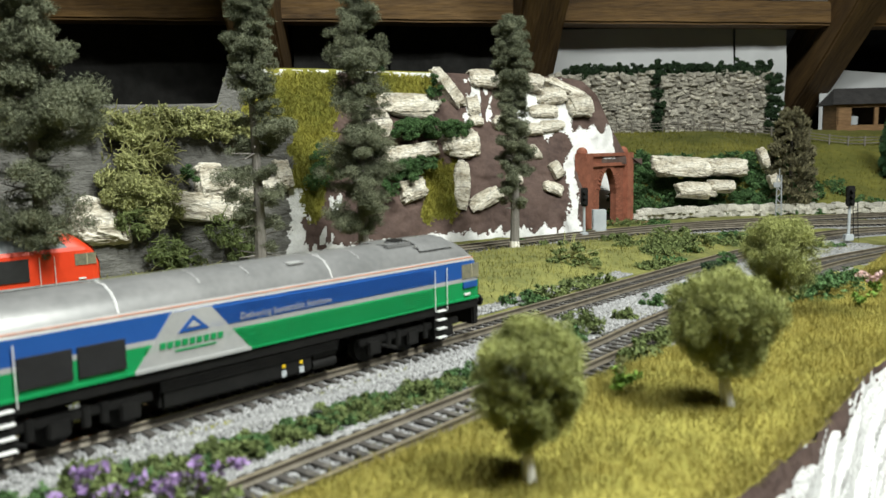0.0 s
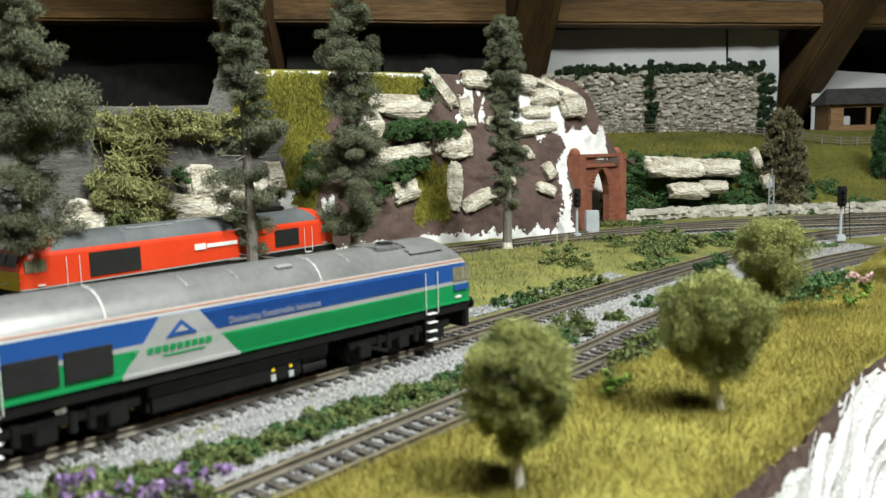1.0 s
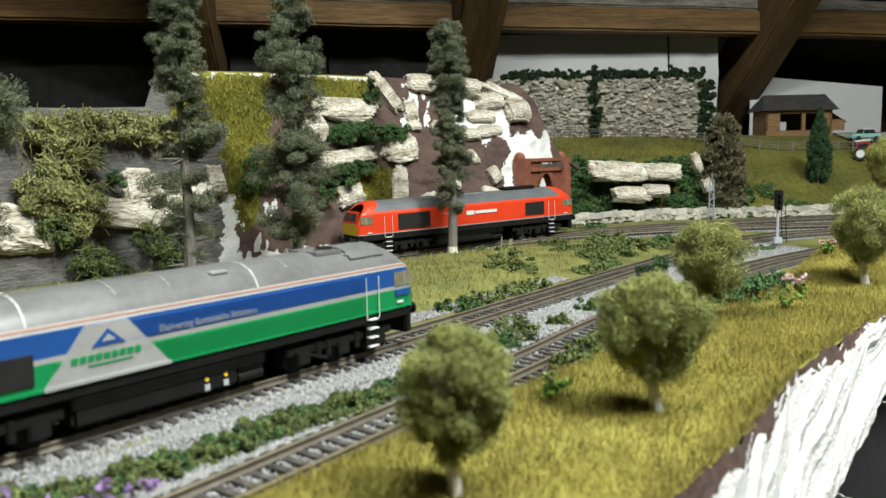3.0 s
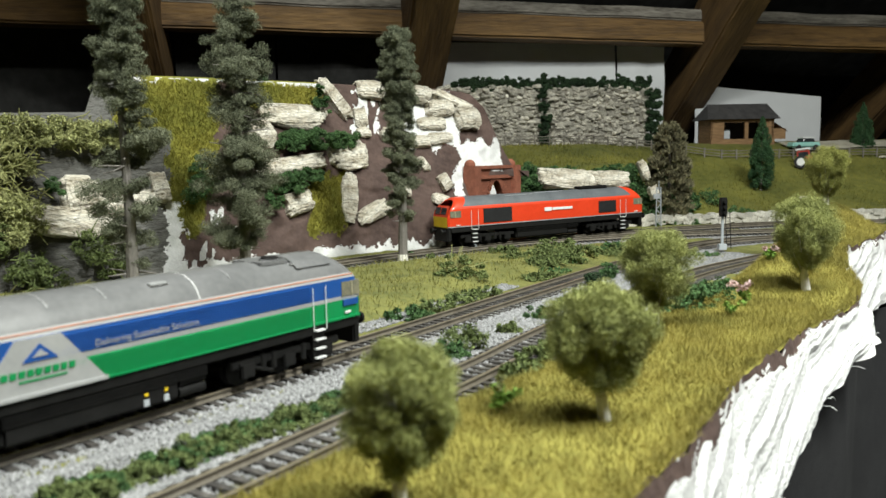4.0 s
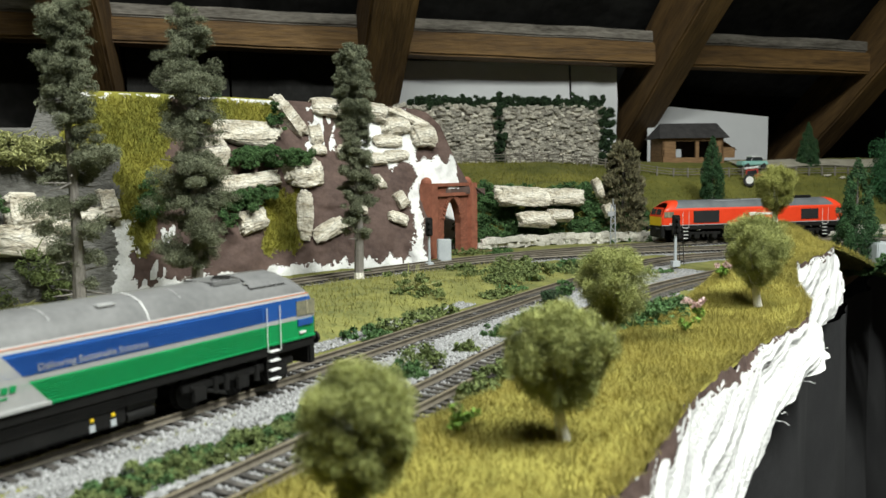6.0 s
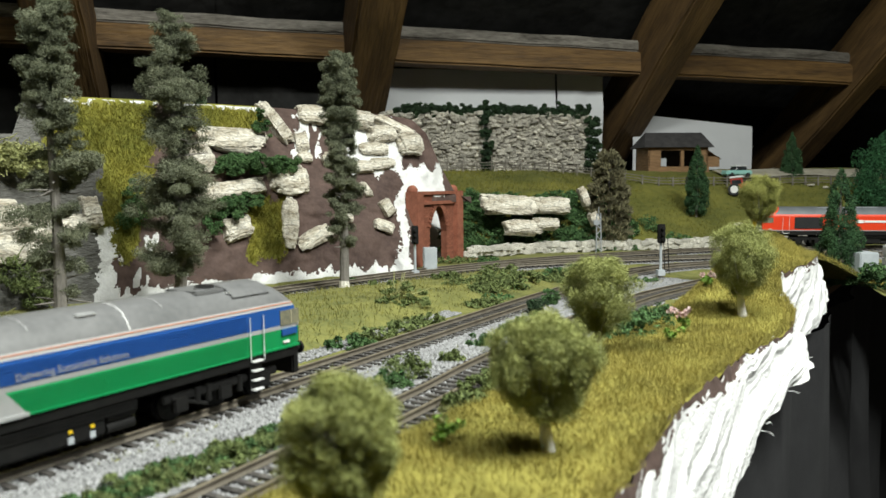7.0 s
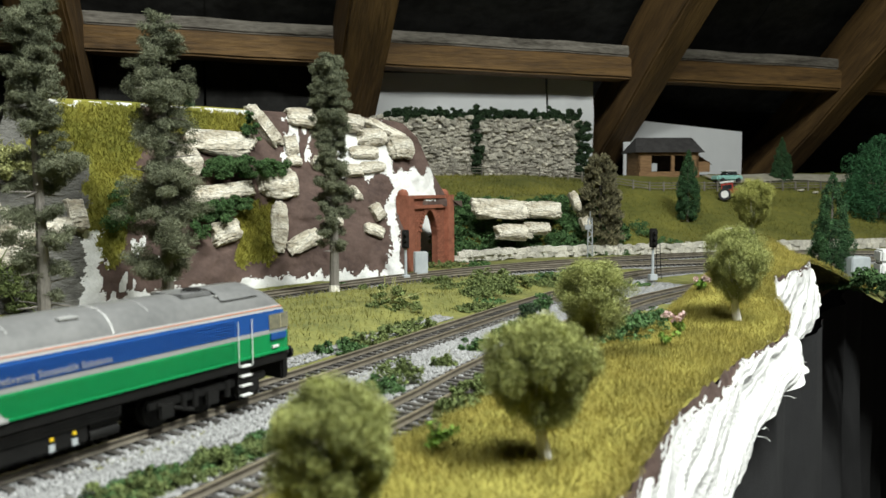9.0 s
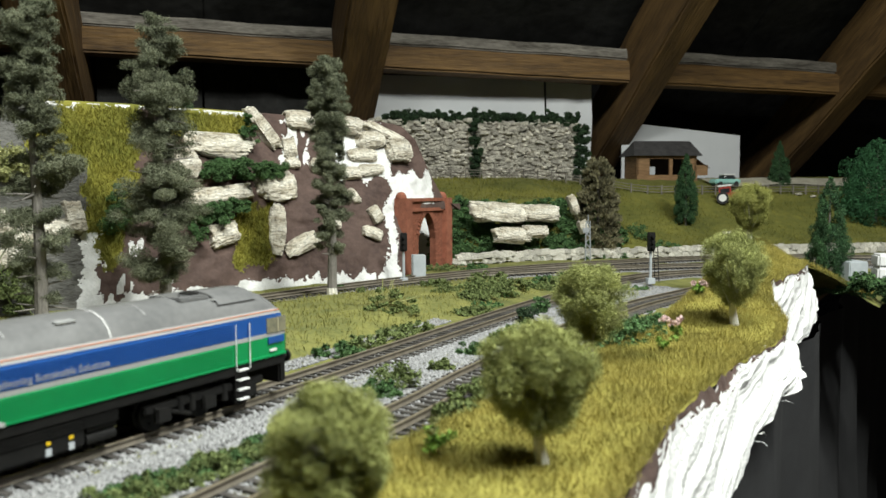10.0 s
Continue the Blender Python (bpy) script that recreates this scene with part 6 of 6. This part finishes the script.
    # cab ends: front panel, windscreen, lights, buffers
    for s in (-1, 1):
        bm = bmesh.new()
        cols = []
        for z, w in ((0.0205, 0.0152), (0.031, 0.0154), (0.0352, 0.0152), (0.0422, 0.0125)):
            xe = HALF - 0.0005 - max(0, z - 0.031) * 0.32 - max(0, z - 0.04) * 0.6
            cols.append([bm.verts.new((s * (xe + 0.0004), y * w, z)) for y in (-1, -0.5, 0, 0.5, 1)])
        top = bmesh.new()
        high = [[top.verts.new(v.co) for v in row] for row in cols[1:]]
        for k in range(4):
            q = (cols[0][k], cols[0][k + 1], cols[1][k + 1], cols[1][k])
            bm.faces.new(q if s > 0 else q[::-1])
            for i in range(2):
                q = (high[i][k], high[i][k + 1], high[i + 1][k + 1], high[i + 1][k])
                top.faces.new(q if s > 0 else q[::-1])
        for row in cols[2:]:
            for v in row:
                bm.verts.remove(v)
        part("cab_front", bm, M["yellow"], ob, "yellow warning panel")
        part("windscreen_surround", top, M["blue"] if aggregate else M["red"], ob)
        for y0, y1 in ((-0.0125, -0.0008), (0.0008, 0.0125)):
            bm = bmesh.new()
            v = [bm.verts.new((s * (HALF + 0.0006 - max(0, z - 0.031) * 0.32), y, z)) for y, z in ((y0, 0.0338), (y1, 0.0338), (y1 * 0.93, 0.0405), (y0 * 0.93, 0.0405))]
            bm.faces.new(v if s > 0 else v[::-1])
            part("windscreen", bm, M["glass"], ob, "dark windscreen")
        for y in (-0.0105, 0.0105):
            bm = rod(bmesh.new(), (s * (HALF - 0.002), y, 0.0165), (s * (HALF + 0.0045), y, 0.0165), 0.0014, n=10)
            rod(bm, (s * (HALF + 0.0042), y, 0.0165), (s * (HALF + 0.0055), y, 0.0165), 0.0030, n=14)
            part("buffer", bm, M["black"], ob)
        part("buffer_beam", box(bmesh.new(), min(s * (HALF - 0.005), s * (HALF - 0.0005)), max(s * (HALF - 0.005), s * (HALF - 0.0005)), -0.0155, 0.0155, 0.006, 0.0205, None, 0.0008), M["black"], ob)
        # cab side window, door rails, steps, small marks
        for q in (-1, 1):
            part("cab_window", plate(q, min(s * (HALF - 0.0150), s * (HALF - 0.0028)), max(s * (HALF - 0.0150), s * (HALF - 0.0028)), 0.0305, 0.0372, 0.0004), M["cabglass"], ob, "cab side window with cream interior")
        for q in (-1, 1):
            part("window_surround", plate(q, min(s * (HALF - 0.0085), s * (HALF - 0.0079)), max(s * (HALF - 0.0085), s * (HALF - 0.0079)), 0.0305, 0.0372, 0.0007), M["cab"], ob, "cream window bar")
        for y in (-1, 1):
            for x in (s * (HALF - 0.0346), s * (HALF - 0.0265)):
                part("handrail", rod(bmesh.new(), (x, y * 0.0186, 0.0175), (x, y * 0.0186, 0.0372), 0.00022, n=6), seam, ob, "white door handrail")
            for k in range(4):
                xa = s * (HALF - 0.0306)
                part("step", box(bmesh.new(), xa - 0.0029, xa + 0.0029, y * 0.0178 - 0.0014, y * 0.0178 + 0.0014, 0.0045 + 0.0042 * k, 0.0051 + 0.0042 * k), seam, ob, "white-edged cab step")
            xa = s * (HALF - 0.0306)
            part("step_plate", box(bmesh.new(), xa - 0.0034, xa + 0.0034, y * 0.0160 - 0.001, y * 0.0160 + 0.0006, 0.003, 0.0205), M["black"], ob)
        for q in (-1, 1):
            part("number_bar", plate(q, min(s * (HALF - 0.0135), s * (HALF - 0.0095)), max(s * (HALF - 0.0135), s * (HALF - 0.0095)), 0.0222, 0.0232, 0.0008), M["white"], ob, "white number bar")
        if aggregate:
            for q in (-1, 1):
                part("cab_badge", plate(q, min(s * (HALF - 0.0145), s * (HALF - 0.0045)), max(s * (HALF - 0.0145), s * (HALF - 0.0045)), 0.0258, 0.0287, 0.0008), M["blue"], ob, "blue badge under the cab window")
    # roof seams and exhaust
    for x in ((HALF - 0.184, HALF - 0.152, HALF - 0.131, HALF - 0.0939, HALF - 0.076) if aggregate else (-0.06, 0.0, 0.05)):
        bm = loft([(w + 0.00025, z + 0.0002) for w, z in band(0.0412 if not aggregate or x in (HALF - 0.184, HALF - 0.0939) else 0.0468, 0.0506)], [(lambda z, x=x: x - 0.00022, 1, 0), (lambda z, x=x: x + 0.00022, 1, 0)])
        part("roof_seam", bm, (M["white"] if x in (HALF - 0.184, HALF - 0.0939) else M["silver"]) if aggregate else M["redroof"], ob, "pale raised roof seam" if aggregate else "")
    if aggregate:
        for q in (-1, 1):
            part("sill_patch", box(bmesh.new(), HALF - 0.1806, HALF - 0.1350, q * 0.0183 - 0.0003, q * 0.0183 + 0.0003, 0.0197, 0.0209), M["silver"], ob, "silver stretch of the sill below the patch")
        # flat panel round the exhaust
        part("exhaust_panel", box(bmesh.new(), HALF - 0.0565, HALF - 0.0405, -0.0098, 0.0098, 0.0484, 0.0506, None, 0.0006), M["roofgrey"], ob)
        # raised roof panel behind the cab, and the exhaust set in a sunken oval before it
        hump = loft([(w + 0.0004, z + 0.0009) for w, z in band(0.0455, 0.0506)], [(lambda z, x=x: x, 1, 0.0) for x in (HALF - 0.040, HALF - 0.030, HALF - 0.018)])
        part("cab_roof_panel", hump, M["roofgrey"], ob, smooth=True)
        bm = rod(bmesh.new(), (0, 0, 0), (0, 0, 0.0016), 0.0052, 0.0046, 24)
        bmesh.ops.transform(bm, matrix=Matrix.Translation((HALF - 0.047, -0.0045, 0.0498)) @ Matrix.Rotation(0.10, 4, "X") @ Matrix.Diagonal((1.0, 0.85, 1, 1)), verts=bm.verts[:])
        part("exhaust_stack", bm, M["roofgrey"], ob)
        bm = rod(bmesh.new(), (0, 0, 0.0016), (0, 0, 0.0021), 0.0043, 0.0043, 24)
        bmesh.ops.transform(bm, matrix=Matrix.Translation((HALF - 0.047, -0.0045, 0.0498)) @ Matrix.Rotation(0.10, 4, "X") @ Matrix.Diagonal((1.0, 0.85, 1, 1)), verts=bm.verts[:])
        part("exhaust_mouth", bm, M["black"], ob, "black exhaust opening")
        part("roof_hatch", box(bmesh.new(), HALF - 0.112, HALF - 0.104, -0.012, -0.006, 0.0482, 0.0492, None, 0.0003), M["silver"], ob)
        part("roof_lip", box(bmesh.new(), HALF - 0.0415, HALF - 0.0335, -0.0125, -0.0085, 0.0478, 0.0487, None, 0.0003), M["silver"], ob)
    # underframe, tank, bogies
    part("underframe", box(bmesh.new(), -HALF + 0.004, HALF - 0.004, -0.0172, 0.0172, 0.0150, 0.0204, None, 0.0006), M["black"], ob)
    bm = box(bmesh.new(), -0.045, 0.0215, -0.0162, 0.0162, 0.0040, 0.0160, None, 0.0014)
    part("fuel_tank", bm, M["black"], ob)
    for k in range(4):
        part("tank_rib", box(bmesh.new(), -0.045, 0.034, -0.0170, 0.0170, 0.0112 + 0.0010 * k, 0.0116 + 0.0010 * k), M["black"], ob)
    for s in (-1, 1):
        bm = bmesh.new()
        for k in range(3):
            rod(bm, (0.022, s * 0.0135, 0.006 + 0.0042 * k), (0.034, s * 0.0135, 0.006 + 0.0042 * k), 0.0021, n=12)
        part("air_reservoir", bm, M["black"], ob)
        for x in ((HALF - 0.1195, HALF - 0.111) if aggregate else ()):
            part("warning_plate", box(bmesh.new(), x - 0.0011, x + 0.0011, s * 0.0163 - 0.0004, s * 0.0163 + 0.0004, 0.0052, 0.0076), M["concrete"], ob, "white warning plate")
            part("warning_plate", box(bmesh.new(), x - 0.0007, x + 0.0007, s * 0.0163 - 0.0004, s * 0.0163 + 0.0004, 0.0089, 0.0100), M["yellow"], ob, "yellow warning plate")
    for bx in (-0.079, 0.079):
        bm = bmesh.new()
        for s in (-1, 1):
            box(bm, bx - 0.032, bx + 0.032, s * 0.0140 - 0.0012, s * 0.0140 + 0.0012, 0.0085, 0.0120, None, 0.0005)
            for k in (-0.0235, 0.0, 0.0235):
                box(bm, bx + k - 0.0036, bx + k + 0.0036, s * 0.0148 - 0.0014, s * 0.0148 + 0.0014, 0.0040, 0.0105, None, 0.0006)
            for k in (-0.0118, 0.0118):
                rod(bm, (bx + k - 0.003, s * 0.0146, 0.0055), (bx + k - 0.003, s * 0.0146, 0.0125), 0.0016, n=10)
                rod(bm, (bx + k + 0.003, s * 0.0146, 0.0055), (bx + k + 0.003, s * 0.0146, 0.0125), 0.0016, n=10)
            rod(bm, (bx - 0.028, s * 0.0152, 0.0105), (bx - 0.010, s * 0.0152, 0.0045), 0.0008, n=6)
        part("bogie_frame", bm, M["black"], ob)
        for k in (-0.0235, 0.0, 0.0235):
            bm = bmesh.new()
            for s in (-1, 1):
                rod(bm, (0, s * 0.0072, 0), (0, s * 0.0097, 0), 0.0069, 0.0069, 24)
                rod(bm, (0, s * 0.0066, 0), (0, s * 0.0074, 0), 0.0076, 0.0076, 24)
                for j in range(6):
                    a = j * math.pi / 3
                    rod(bm, (0.0042 * math.cos(a), s * 0.0096, 0.0042 * math.sin(a)), (0.0042 * math.cos(a), s * 0.0099, 0.0042 * math.sin(a)), 0.0009, n=6)
            rod(bm, (0, -0.0075, 0), (0, 0.0075, 0), 0.0012, n=8)
            w = part("wheelset", bm, M["black"], ob)
            w.location = (bx + k, 0, 0.0069)
    return ob


def motions():
    """The red locomotive runs along the back track; its wheels turn with the way gone."""
    tt = np.arange(0, 10.0001, 2 / 30)
    go = np.interp(tt, (0, 0.5, 1, 1.5, 2, 2.5, 4, 4.5, 5.5, 7.0, 7.5, 10), (0.571, 0.676, 0.781, 0.881, 0.977, 1.058, 1.298, 1.380, 1.562, 1.815, 1.886, 2.240))
    ker = np.ones(9) / 9
    pad = np.concatenate([go[0] + (go[1] - go[0]) * np.arange(-4, 0), go, go[-1] + (go[-1] - go[-2]) * np.arange(1, 5)])
    go = np.convolve(pad, ker, "valid")

    def spot(s):
        a, b = BACK.at(s - 0.079), BACK.at(s + 0.079)
        m = (a + b) / 2
        za, zb = float(rise(a[1])), float(rise(b[1]))
        return pose(m[0], m[1], (za + zb) / 2, 0, -math.degrees(math.atan2(zb - za, 0.158)), math.degrees(math.atan2(b[1] - a[1], b[0] - a[0])))

    walk(RED, [(float(t), spot(float(s))) for t, s in zip(tt[::3], go[::3])] + [(10.0, spot(float(go[-1])))] * (len(tt) % 3 != 1))
    for w in [o for o in RED.children if o.name.startswith("wheelset")]:
        x = w.location.x
        walk(w, [(float(t), pose(x, 0, 0.0069, 0, math.degrees((s - go[0]) / 0.0069), 0)) for t, s in zip(tt, go)])


# ---- build ----
attic()
ground()
hill()
meadow()
rock_wall()
rocks()
GREEN = locomotive("blue and green model diesel locomotive with silver roof", "green_locomotive", True)
GREEN.matrix_world = pose(0.019 - HALF * 0.6862 - 0.0175 * 0.7274, 0.394 - HALF * 0.7274 + 0.0175 * 0.6862, 0, 0, 0, 46.67)
RED = locomotive("bright red model diesel locomotive with grey roof and yellow end", "red_locomotive", False)
track("main_track", MAIN, 0.10, 1.75, "grey ballasted model main line track", (0.25, 1.2))
track("front_track", FRONT, 0.05, 1.45, "grey ballasted model track beside the bank", (0.25, 1.0))
track("back_track", BACK, 0.1, 2.7, "model track curving below the hillside", (0.9, 1.7))
track("loop_track", LOOP, 0.02, 0.9, "model loop track beside the back line", (0.0, 0.6))
ballast_strip()
trees()
bushes()
weeds()
portal()
signal(0.385, 0.755, 0.002, 0.030, True, "two-post colour light signal with black head and ladder")
signal(0.146, 0.822, 0.002, 0.030, False, "white-post colour light signal with black head by the portal")
lattice_post(0.405, 0.962, 0.006, 0.048)
hut()
lane()
field_fence()
vehicles()
chips()
fibres()
motions()
